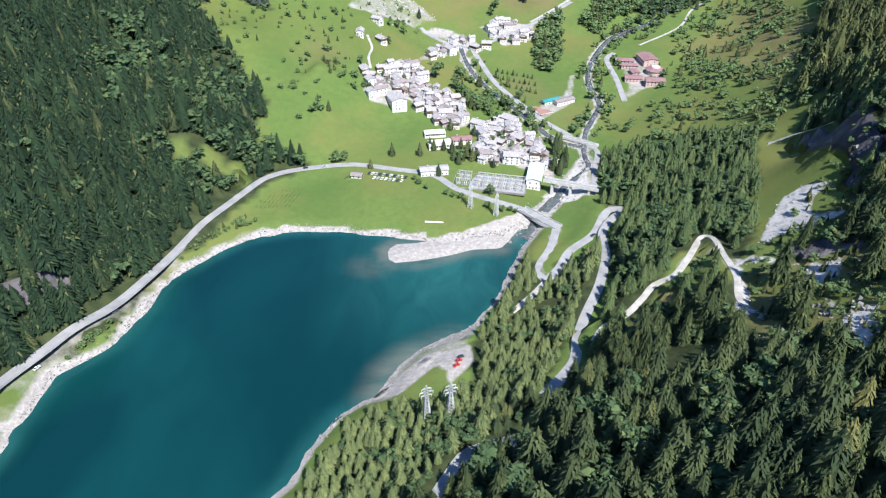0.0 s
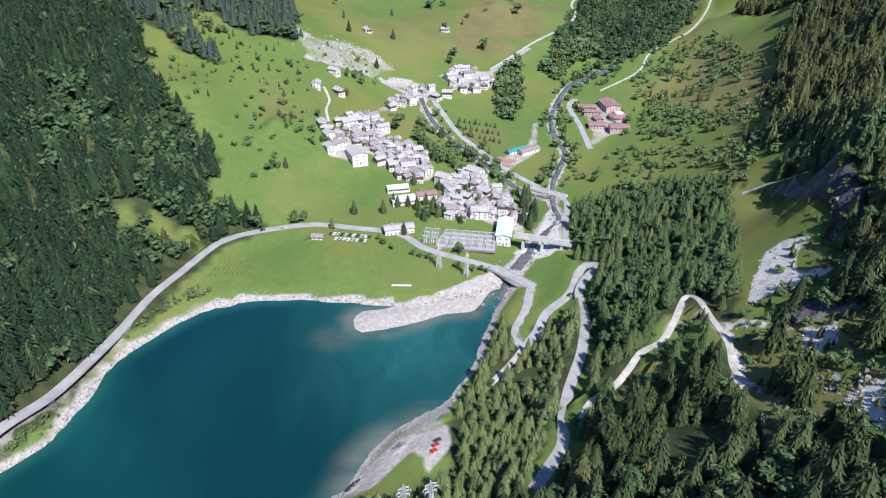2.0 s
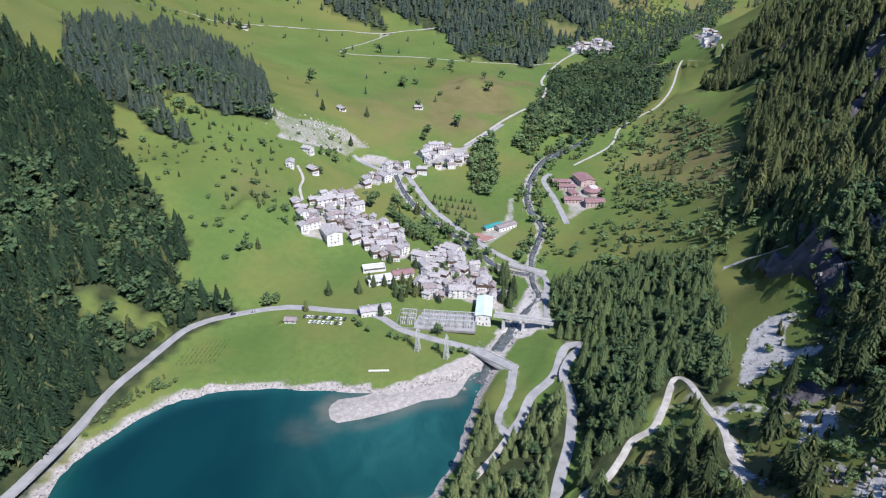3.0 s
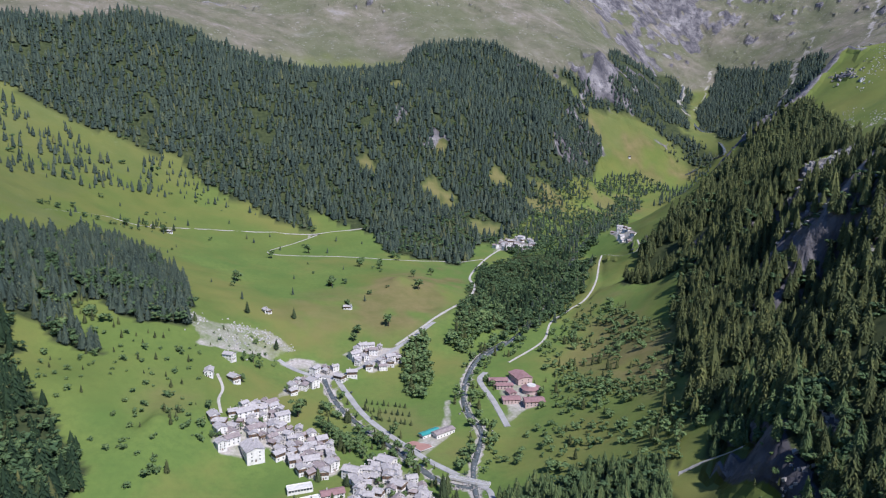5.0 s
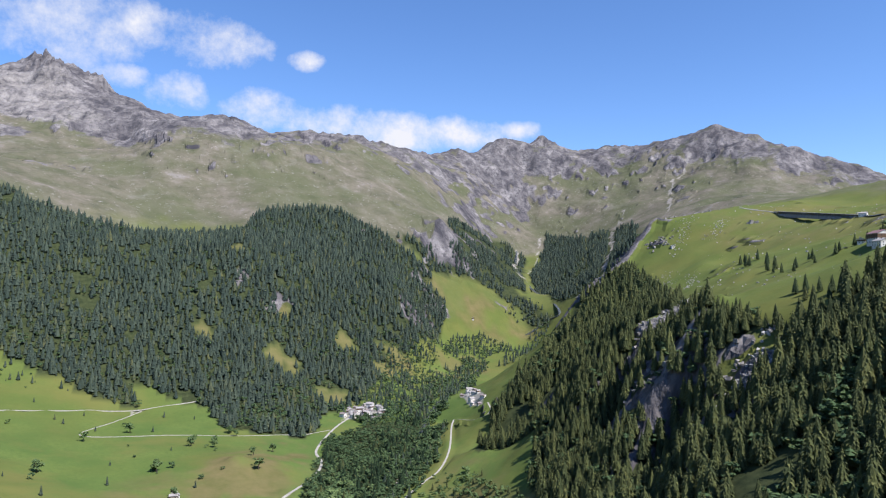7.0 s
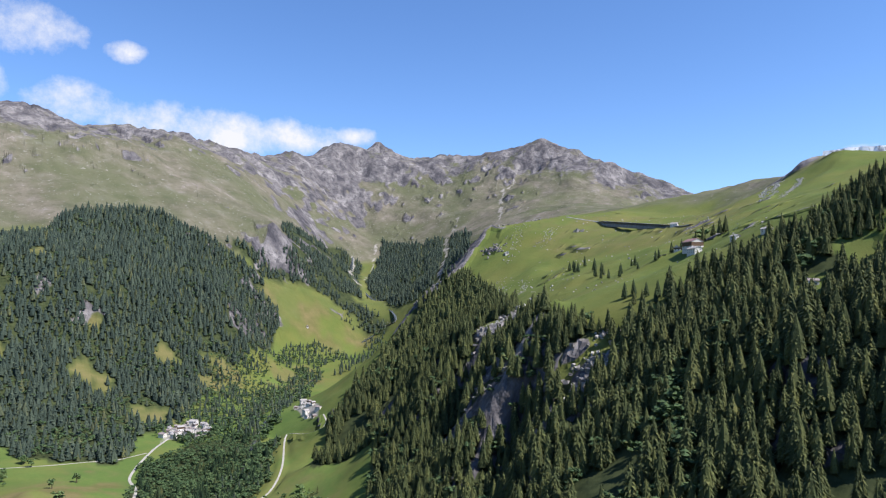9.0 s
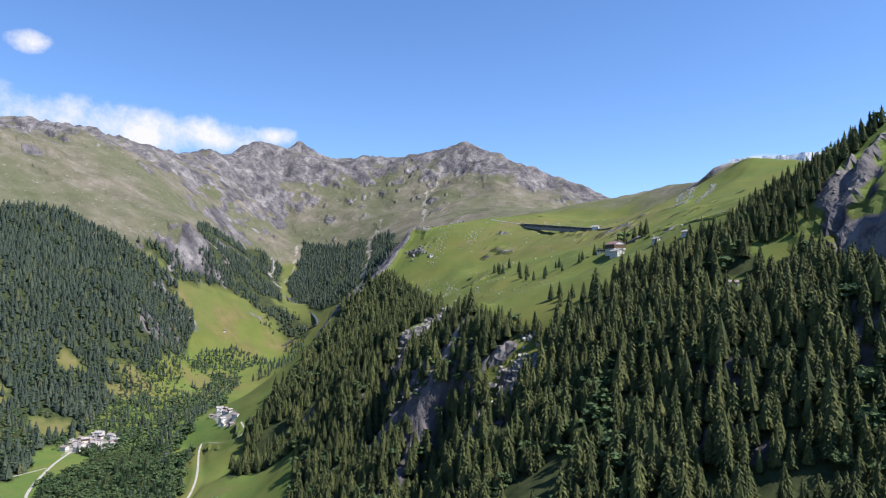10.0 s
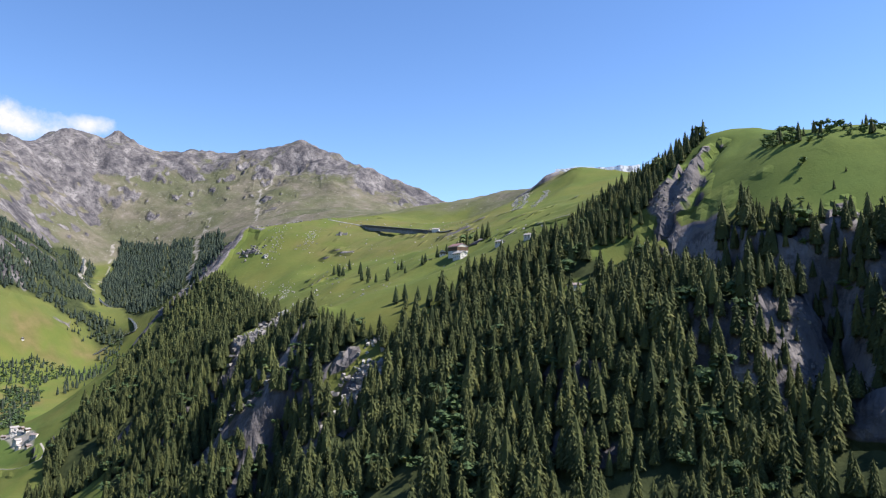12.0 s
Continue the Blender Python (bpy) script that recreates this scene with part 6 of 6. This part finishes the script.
deck_between("road_bridge", (63, 474), (89, 446), 8, 1.2, 0.5, "concrete road bridge over the river mouth", piers=2)
deck_between("viaduct", (84, 508), (127, 491), 5.5, 1.7, 6.0, "tall concrete viaduct on piers across the river", piers=3)
deck_between("road_bridge", (113, 601), (143, 581), 5, 1.0, 1.0, "small concrete bridge over the river", piers=1)


def make_pylon(height, words):
    thing = new("pylon")
    tagged(thing, words, "pylon", "power line pylons")
    base, waist = height * 0.085, height * 0.028
    for sx in (-1, 1):
        for sy in (-1, 1):
            leg = bmesh.new()
            bar(leg, (sx * base, sy * base, -1.5), (sx * waist, sy * waist, height * 0.72), 0.34)
            bar(leg, (sx * waist, sy * waist, height * 0.72), (sx * 0.12, sy * 0.12, height), 0.26)
            part("leg", leg, "galvanised", thing)
    for face in range(4):
        brace = bmesh.new()
        turn = Matrix.Rotation(face * math.pi / 2, 4, "Z")
        steps = 9
        for k in range(steps):
            z0, z1 = height * 0.72 * k / steps, height * 0.72 * (k + 1) / steps
            r0, r1 = base + (waist - base) * k / steps, base + (waist - base) * (k + 1) / steps
            for a, b in (((-r0, -r0, z0), (r1, -r1, z1)), ((r0, -r0, z0), (-r1, -r1, z1))):
                bar(brace, turn @ Vector(a), turn @ Vector(b), 0.16)
        part("bracing", brace, "galvanised", thing)["kind"] = "stuff"
    for z, reach in ((0.72, 0.11), (0.81, 0.14), (0.90, 0.10)):
        arm = bmesh.new()
        for s in (-1, 1):
            bar(arm, (0, -0.3, height * z), (s * height * reach, 0, height * z), 0.22)
            bar(arm, (0, 0.3, height * (z + 0.03)), (s * height * reach, 0, height * z), 0.22)
        beam = part("arm", arm, "galvanised", thing)
        for s in (-1, 1):
            drop = bmesh.new()
            bmesh.ops.create_cone(drop, cap_ends=True, segments=8, radius1=0.16, radius2=0.22, depth=1.7, matrix=Matrix.Translation((s * height * reach, 0, height * z - 0.95)))
            part("insulator", drop, "concrete", beam)
    return thing


tower = make_pylon(25, "pale steel lattice pylon on the lake slope")
set_down(tower, -8, 240, 20, 0.2)
copy_thing(tower, pose(4, 238, ground_z(4, 238) - 0.2, 0, 0, 20))
for x, y in ((22, 478), (42, 467)):
    copy_thing(tower, pose(x, y, ground_z(x, y) - 4, 0, 0, 60))["label"] = "pale steel lattice pylon at the edge of the meadow"
plinth = tagged(new("plinth"), "low concrete plinth beside the pylon foot", "plinth")
part("block", box(9, 6, 2.2, bevel=0.1), "concrete", plinth)
set_down(plinth, 4, 234, 20, 0.8)


def build_substation():
    cx, cy, turn = 40, 515, -12
    yard = new("substation_yard")
    tagged(yard, "gravelled substation yard with a low wall round it", "substation")
    part("gravel_bed", box(62, 26, 1.0, 0, 0, -0.6), "asphalt", yard)
    for sx, sy, w, d in ((0, 1, 62, 0.4), (0, -1, 62, 0.4), (1, 0, 0.4, 26), (-1, 0, 0.4, 26), (-0.25, 0, 0.4, 26)):
        part("yard_wall", box(w, d, 1.4, sx * 31, sy * 13, 0), "weathered_concrete", yard)
    yard.matrix_world = pose(cx, cy, ground_z(cx, cy) + 0.4, 0, 0, turn)
    bay = new("switchgear_bay")
    tagged(bay, "grey steel switchgear portal with insulators", "switchgear", "switchgear bays in the yard")
    for s in (-1, 1):
        bm = bmesh.new()
        bar(bm, (s * 2.6, 0, 0), (s * 2.6, 0, 7), 0.4)
        part("post", bm, "galvanised", bay)
    bm = bmesh.new()
    bar(bm, (-3.2, 0, 7), (3.2, 0, 7), 0.5)
    part("beam", bm, "galvanised", bay)
    for k in (-1, 0, 1):
        bm = box(0.9, 1.2, 2.2, k * 1.6, 1.5, 0)
        for j in range(3):
            bmesh.ops.create_cone(bm, cap_ends=True, segments=8, radius1=0.3, radius2=0.16, depth=0.7, matrix=Matrix.Translation((k * 1.6, 1.5, 2.5 + 0.6 * j)))
        part("insulator", bm, "concrete", bay)
    spots_bay = [(px, py) for px in (-25, -19.5, -8, -1, 6, 13, 19.5, 26) for py in (-8, -1.5, 5)]
    m = yard.matrix_world
    for k, (px, py) in enumerate(spots_bay):
        at = m @ pose(px, py, 0.4)
        if k == 0:
            bay.matrix_world = at
        else:
            copy_thing(bay, at)


build_substation()


# ---- cars ----
def make_car(paint, words):
    car = new("car")
    tagged(car, words, "car", "parked cars")
    part("body", prism([(-2.1, 0.35), (2.1, 0.35), (2.15, 0.75), (1.9, 0.92), (1.0, 0.98), (-1.7, 1.0), (-2.1, 0.85)], 1.75), "paint_" + paint, car)
    part("cabin", prism([(-1.65, 0.98), (0.95, 0.98), (0.25, 1.45), (-1.2, 1.47)], 1.5), "pane", car, "dark glazed cabin")
    part("roof", box(1.35, 1.4, 0.06, -0.48, 0, 1.45), "paint_" + paint, car)
    for x in (-1.3, 1.3):
        for y in (-0.82, 0.82):
            bm = bmesh.new()
            bmesh.ops.create_cone(bm, cap_ends=True, segments=12, radius1=0.33, radius2=0.33, depth=0.22, matrix=Matrix.Translation((x, y, 0.33)) @ Matrix.Rotation(math.pi / 2, 4, "X"))
            part("wheel", bm, "rubber", car)
    return car


def build_cars():
    paints = ("white", "dark", "silver", "red")
    first = {}
    r = np.random.default_rng(3)

    def place(x, y, turn, paint):
        gap = {n: line_gap(x, y, ROAD_LEVELS[n][0])[0] for n in ROADS}
        z = ground_z(x, y) + (0.62 if min(gap[n] - ROADS[n][0] / 2 for n in gap) < 0 else 0.05)
        if paint not in first:
            first[paint] = make_car(paint, paint + " car parked in the open")
            first[paint].matrix_world = pose(x, y, z, 0, 0, turn)
        else:
            copy_thing(first[paint], pose(x, y, z, 0, 0, turn))

    for k in range(11):  # lay-by along the meadow
        place(-64 + 3.2 * k, 531 - 0.75 * k, 70 + r.normal(0, 6), paints[[1, 0, 2, 1, 2, 1, 0, 1, 2, 0, 1][k]])
    for k in range(8):
        place(-59 + 3.4 * k, 523 - 0.75 * k, 70 + r.normal(0, 6), paints[[0, 2, 0, 0, 2, 0, 1, 0][k]])
    for k in range(3):  # by the shore
        place(8 + 1.2 * k, 291 + 4.2 * k, 30, "red" if k < 2 else "dark")
    for x, y, turn, paint in ((-120, 537, 20, "dark"), (-213, 346, 60, "silver"), (-240, 296, 65, "white"), (84, 393, 60, "dark"), (111, 426, 40, "dark"), (-104, 540, 12, "silver"), (20, 801, 10, "white"), (36, 800, 50, "dark"), (8, 810, 20, "silver"), (47, 770, 70, "dark")):
        place(x, y, turn, paint)


build_cars()


# ---- small things on the meadows ----
def build_vineyard():
    row = new("vine_row")
    tagged(row, "trained row of vines on thin posts", "vines", "vine rows in the plot")
    v, f = zip(*[broadleaf_shape(np.random.default_rng(50 + k), 3, 4) for k in range(12)])
    vs, fs, n = [], [], 0
    for k in range(12):
        vs.append(v[k] * (2.2, 1.1, 1.7) + ((k - 5.5) * 2.4, 0, -0.2))
        fs.append(f[k] + n)
        n += len(v[k])
    part("foliage", mesh_from("foliage", np.concatenate(vs), np.concatenate(fs)), "leaves", row)
    for k in range(4):
        bm = bmesh.new()
        bar(bm, ((k - 1.5) * 9, 0, -0.3), ((k - 1.5) * 9, 0, 1.9), 0.12)
        part("post", bm, "timber", row)
    for k in range(9):
        x, y = -147 + 3.2 * k, 490 + 0.5 * k
        at = pose(x, y, ground_z(x, y), 0, 0, 76)
        if k == 0:
            row.matrix_world = at
        else:
            copy_thing(row, at)


build_vineyard()
slab = tagged(new("wrapped_bales"), "row of white wrapped hay bales by the shore", "bales")
for k in range(7):
    bm = bmesh.new()
    bmesh.ops.create_cone(bm, cap_ends=True, segments=16, radius1=0.75, radius2=0.75, depth=1.9, matrix=Matrix.Translation((k * 2.1 - 6.3, 0, 0.7)) @ Matrix.Rotation(math.pi / 2, 4, "Y"))
    bmesh.ops.bevel(bm, geom=bm.edges[:], offset=0.08, segments=1, affect="EDGES")
    part("bale", bm, "plaster", slab)
set_down(slab, -7, 457, -4, 0.0)


def build_gallery():
    """Avalanche gallery of the pass road, open on the valley side."""
    line, level = ROAD_LEVELS["pass_road"]
    (x0, y0), (x1, y1) = line[6], line[18]
    z0, z1 = level[6], level[18]
    length = math.hypot(x1 - x0, y1 - y0)
    g = new("road_gallery")
    tagged(g, "dark concrete avalanche gallery of the pass road", "gallery")
    part("roof", box(length, 10, 0.8, 0, 0, 4.7), "weathered_concrete", g)
    part("back_wall", box(length, 0.8, 7.2, 0, 4.4, -2.4), "weathered_concrete", g)
    part("roadbed", box(length, 10, 6.0, 0, 0, -5.6), "weathered_concrete", g)
    post = bpy.data.meshes.new("pillar")
    bm = box(1.1, 0.9, 4.5, 0, 0, 0)
    bm.to_mesh(post)
    bm.free()
    for k in range(int(length / 7)):
        part("pillar", post, "weathered_concrete", g).location = (-length / 2 + 3 + 7 * k, -4.3, 0.3)
    g.matrix_world = pose((x0 + x1) / 2, (y0 + y1) / 2, (z0 + z1) / 2 - 2.8, 0, -math.degrees(math.atan2(z1 - z0, length)), math.degrees(math.atan2(y1 - y0, x1 - x0)))


build_gallery()


def build_rocks():
    r = np.random.default_rng(21)
    stones = []
    for ring in SCREES:
        if np.mean([q[0] for q in ring]) < 110:
            continue
        x, y = scatter_plain(ring, 3.0, 31, 1.0)
        stones += [(a, b, 0.22 + 0.6 * r.uniform(0, 1) ** 4) for a, b in zip(x, y)]
    boulders("scree", stones, "pale broken rock lying in scree chutes", "pale_rock", seed=8)
    crags = []
    for cx, cy, n, spread, size in LOW_CRAGS + HIGH_CRAGS:
        crags += [(cx + r.normal(0, spread), cy + r.normal(0, spread), size * r.uniform(0.5, 1.4)) for _ in range(n)]
    boulders("outcrop_rocks", crags, "grey rock outcrops breaking through the wood", seed=9)
    x = r.uniform(620, 1300, 260)
    y = x * 0.75 + r.uniform(-60, 330, 260)
    strewn = [(a, b, c) for a, b, c in zip(x, y, r.uniform(0.3, 1.3, 260))]
    for (ax, ay), (bx, by), count, wide, size in STONE_LINES:
        for u in r.uniform(0, 1, count):
            strewn.append((ax + u * (bx - ax) + r.normal(0, wide), ay + u * (by - ay) + r.normal(0, wide), size * r.uniform(0.4, 1.5)))
    boulders("meadow_boulders", strewn, "pale boulders strewn over the high pasture", "pale_rock", seed=10)
    ledges = [(cx + r.normal(0, spread), cy + r.normal(0, spread), size * r.uniform(0.5, 1.4)) for cx, cy, n, spread, size in PALE_CRAGS for _ in range(n)]
    boulders("limestone_ledges", ledges, "pale broken limestone ledges and fallen blocks", "pale_rock", seed=12)
    # gravel of the lake bank
    ring = np.array(LAKE)
    x, y = r.uniform(-235, 80, 26000), r.uniform(235, 480, 26000)
    near = sample(NEAR_LAKE, x, y)
    keep = (near < 1) & (near > -8) & off_roads(x, y, 1.0) & (sample(Z, x, y) < 3.5)
    boulders("bank_stones", [(a, b, c) for a, b, c in zip(x[keep][:2600], y[keep][:2600], r.uniform(0.2, 0.55, 2600))], "pale stone blocks on the lake bank", seed=11)


PALE_CRAGS = [(684, 823, 34, 5, 2.0), (668, 802, 34, 5, 2.2), (633, 822, 40, 7, 0.8), (525, 550, 34, 6, 1.3), (500, 546, 30, 6, 1.3), (488, 524, 30, 7, 1.4), (470, 540, 20, 6, 1.3), (-116, 852, 50, 8, 0.9), (-66, 868, 70, 9, 0.9), (-44, 866, 70, 8, 0.9), (-73, 830, 50, 9, 0.8), (-20, 858, 30, 6, 0.7)]  # x, y, count, spread, size
STONE_LINES = [  # from, to, count, spread, size: stones along field edges and in streaks below the knoll
    ((888, 1014), (795, 935), 80, 6, 0.7), ((1111, 1250), (974, 1144), 110, 10, 0.9), ((741, 826), (684, 830), 50, 4, 0.6), ((1126, 1163), (1044, 1120), 80, 8, 0.9), ((913, 1111), (820, 985), 70, 7, 0.7),
    ((1279, 707), (1179, 678), 130, 3, 1.0), ((1179, 678), (1085, 652), 80, 3, 0.8), ((1330, 772), (1198, 718), 130, 4, 1.1), ((1198, 718), (1090, 690), 80, 3, 0.8), ((1267, 764), (1175, 727), 110, 4, 1.0),
]
LOW_CRAGS = [(262, 382, 26, 8, 1.2), (287, 394, 26, 4, 1.3), (250, 366, 20, 6, 0.9), (178, 230, 70, 12, 0.9), (165, 262, 40, 8, 0.8), (205, 270, 40, 10, 0.9), (245, 345, 30, 11, 0.9)]  # x, y, count, spread, size
HIGH_CRAGS = [(1340, 1755, 40, 22, 3.0), (1250, 1680, 40, 22, 3.0), (1150, 1590, 36, 20, 2.6), (1040, 1470, 30, 18, 2.4), (612, 806, 40, 11, 2.4), (490, 540, 60, 13, 2.2), (662, 808, 40, 10, 2.8), (480, 700, 60, 25, 2.0), (890, 1290, 60, 22, 2.2), (1010, 1230, 40, 20, 2.0), (1180, 1330, 60, 30, 2.4), (1129, 1098, 6, 5, 3.5), (470, 213, 40, 8, 0.9), (640, 320, 40, 16, 1.3), (470, 522, 30, 10, 1.6), (600, 790, 30, 11, 1.8), (655, 800, 40, 12, 2.0), (435, 225, 30, 8, 0.9)]
build_rocks()


# ---- single trees in the village and by the roads ----
def make_broadleaf(seed):
    """A broadleaved tree of unit height: forked trunk and a crown of leaf clumps."""
    r = np.random.default_rng(seed)
    tree = new("broadleaf_tree")
    v, f = broadleaf_shape(r, 12, 16)
    part("crown", mesh_from("crown", v, f), "leaves", tree)
    bm = bmesh.new()
    bar(bm, (0, 0, -0.06), (0.01, 0, 0.36), 0.05)
    for k in range(5):
        a = 1.257 * k + r.uniform(-0.3, 0.3)
        bar(bm, (0.01, 0, 0.26 + 0.03 * k), (0.17 * math.cos(a), 0.17 * math.sin(a), 0.52 + 0.04 * k), 0.022)
    part("trunk", bm, "bark", tree)
    return tree


def make_conifer(seed):
    tree = new("conifer")
    v, f = spruce_shape(np.random.default_rng(seed), 150)
    part("crown", mesh_from("crown", v, f), "spruce_single", tree)
    part("trunk", mesh_from("trunk", *trunk_shape()), "bark", tree)
    return tree


def build_single_trees():
    first = {}
    r = np.random.default_rng(44)
    for kind, x, y, h, girth, words, group in GARDEN_TREES + VILLAGE_TREES:
        key = (kind, int(r.integers(0, 3)))
        m = Matrix.LocRotScale((x, y, ground_z(x, y) - 0.2), Euler((0, 0, r.uniform(0, 6.28))), None)
        if key not in first:
            first[key] = ob = (make_conifer if kind == "conifer" else make_broadleaf)(60 + key[1])
            ob.matrix_world = m
        else:
            ob = copy_thing(first[key], m)
        ob.scale = (h * girth, h * girth, h)
        tagged(ob, words, "tree", group)


def rows_of(kind, spots_here, h, girth, words, group, jitter=1.2, seed=0):
    r = np.random.default_rng(seed)
    return [(kind, x + r.normal(0, jitter), y + r.normal(0, jitter), h * r.uniform(0.8, 1.2), girth, words, group) for x, y in spots_here]


GARDEN_TREES = []
GARDEN_TREES += rows_of("broadleaf", [(-45, 1242), (-86, 1071), (44, 1073), (99, 1196), (127, 1181), (161, 1264), (17, 1301), (134, 1434), (208, 1151), (170, 1250), (58, 975), (66, 905), (107, 925), (172, 1108), (164, 1038), (61, 888), (101, 1214), (131, 1212), (-264, 1243), (-242, 1277), (-217, 1288)], 15, 1.2, "lone round dark green tree on the terrace meadow", "lone meadow trees", 1.0, 11)
GARDEN_TREES += rows_of("conifer", [(-65, 922), (-5, 928), (42, 1076), (-112, 838), (-30, 846), (-232, 1283), (-229, 1312), (-206, 1316), (-250, 1296), (-222, 1306)], 14, 1.3, "lone dark spruce on the terrace meadow", "lone meadow spruces", 1.5, 14)
GARDEN_TREES += rows_of("conifer", [(881, 903), (884, 884), (915, 892), (872, 890), (850, 862), (839, 853), (807, 790), (790, 775), (770, 748), (764, 766)], 17, 1.15, "dark spruce of a loose group on the pasture", "spruces on the pasture", 5.0, 8)
GARDEN_TREES += rows_of("conifer", [(735, 708), (747, 698), (760, 712), (791, 720), (774, 690), (754, 655), (764, 649), (785, 655), (808, 651), (747, 728), (725, 690), (740, 672)], 13, 1.2, "dark spruce in the row along the inn lane", "spruces along the lane", 3.0, 9)
GARDEN_TREES += rows_of("conifer", [(574, 565), (567, 550), (565, 533), (551, 515), (560, 517), (580, 556), (556, 540)], 15, 1.2, "dark spruce on the grass below the inn", "spruces below the inn", 2.5, 10)
GARDEN_TREES += rows_of("broadleaf", [(-8, 713)], 23, 1.25, "large round dark green tree in the village", "", 0.0, 1)
GARDEN_TREES += rows_of("conifer", [(-46, 563), (-19, 562), (-12, 578), (10, 554), (14, 549), (26, 554), (29, 559), (8, 567), (-3, 526), (-62, 541)], 13, 1.3, "dark garden conifer beside the village houses", "garden conifers", 0.8, 2)
GARDEN_TREES += rows_of("broadleaf", [(-98, 551), (-92, 550), (-87, 553), (-90, 555), (-95, 556)], 9, 1.1, "round broadleaved tree beside the lake road", "trees at the road bend", 0.8, 3)
GARDEN_TREES += rows_of("broadleaf", [(-20, 513), (-15, 506), (3, 496), (8, 492), (14, 490), (34, 479), (37, 479), (-24, 520), (53, 475), (59, 470), (48, 472)], 5.5, 1.3, "roadside shrub above the meadow", "roadside shrubs", 0.8, 4)
GARDEN_TREES += rows_of("broadleaf", [(18, 683), (24, 669), (14, 697), (35, 656), (48, 648), (59, 663), (46, 682), (68, 658), (78, 648), (72, 636), (83, 626), (89, 639), (98, 622), (36, 495)], 12, 1.15, "dark leafy tree in the green strip along the torrent", "trees along the torrent", 1.5, 12)
GARDEN_TREES += rows_of("conifer", [(28, 604), (7, 611), (-10, 573), (0, 573), (23, 572), (14, 556), (45, 545), (32, 552), (103, 582), (107, 565)], 11, 1.3, "dark conifer between the village houses", "garden conifers", 0.8, 13)
GARDEN_TREES += rows_of("conifer", [(98, 543), (101, 552), (104, 542), (108, 557), (103, 568), (109, 579), (108, 546), (101, 533), (104, 582)], 19, 1.2, "tall dark spruce between houses and river", "tall spruces by the river", 1.0, 5)
GARDEN_TREES += rows_of("conifer", [(60, 747), (66, 745), (71, 743), (77, 741), (82, 739), (88, 736), (93, 734), (98, 732), (61, 730), (66, 728), (72, 726), (77, 724), (83, 721), (88, 719), (93, 717), (98, 714), (62, 713), (67, 711), (72, 709), (78, 707), (83, 704), (88, 702), (93, 699), (98, 696)], 6, 1.35, "small planted conifer in the meadow", "planted conifer rows", 0.5, 6)
GARDEN_TREES += rows_of("broadleaf", [(53, 632), (45, 661), (21, 682), (29, 674), (16, 693), (35, 654), (48, 643), (-62, 805), (-46, 802), (-52, 809), (-59, 759), (-84, 697), (-61, 698)], 11, 1.1, "leafy tree among the village houses", "village trees", 1.0, 7)
build_single_trees()
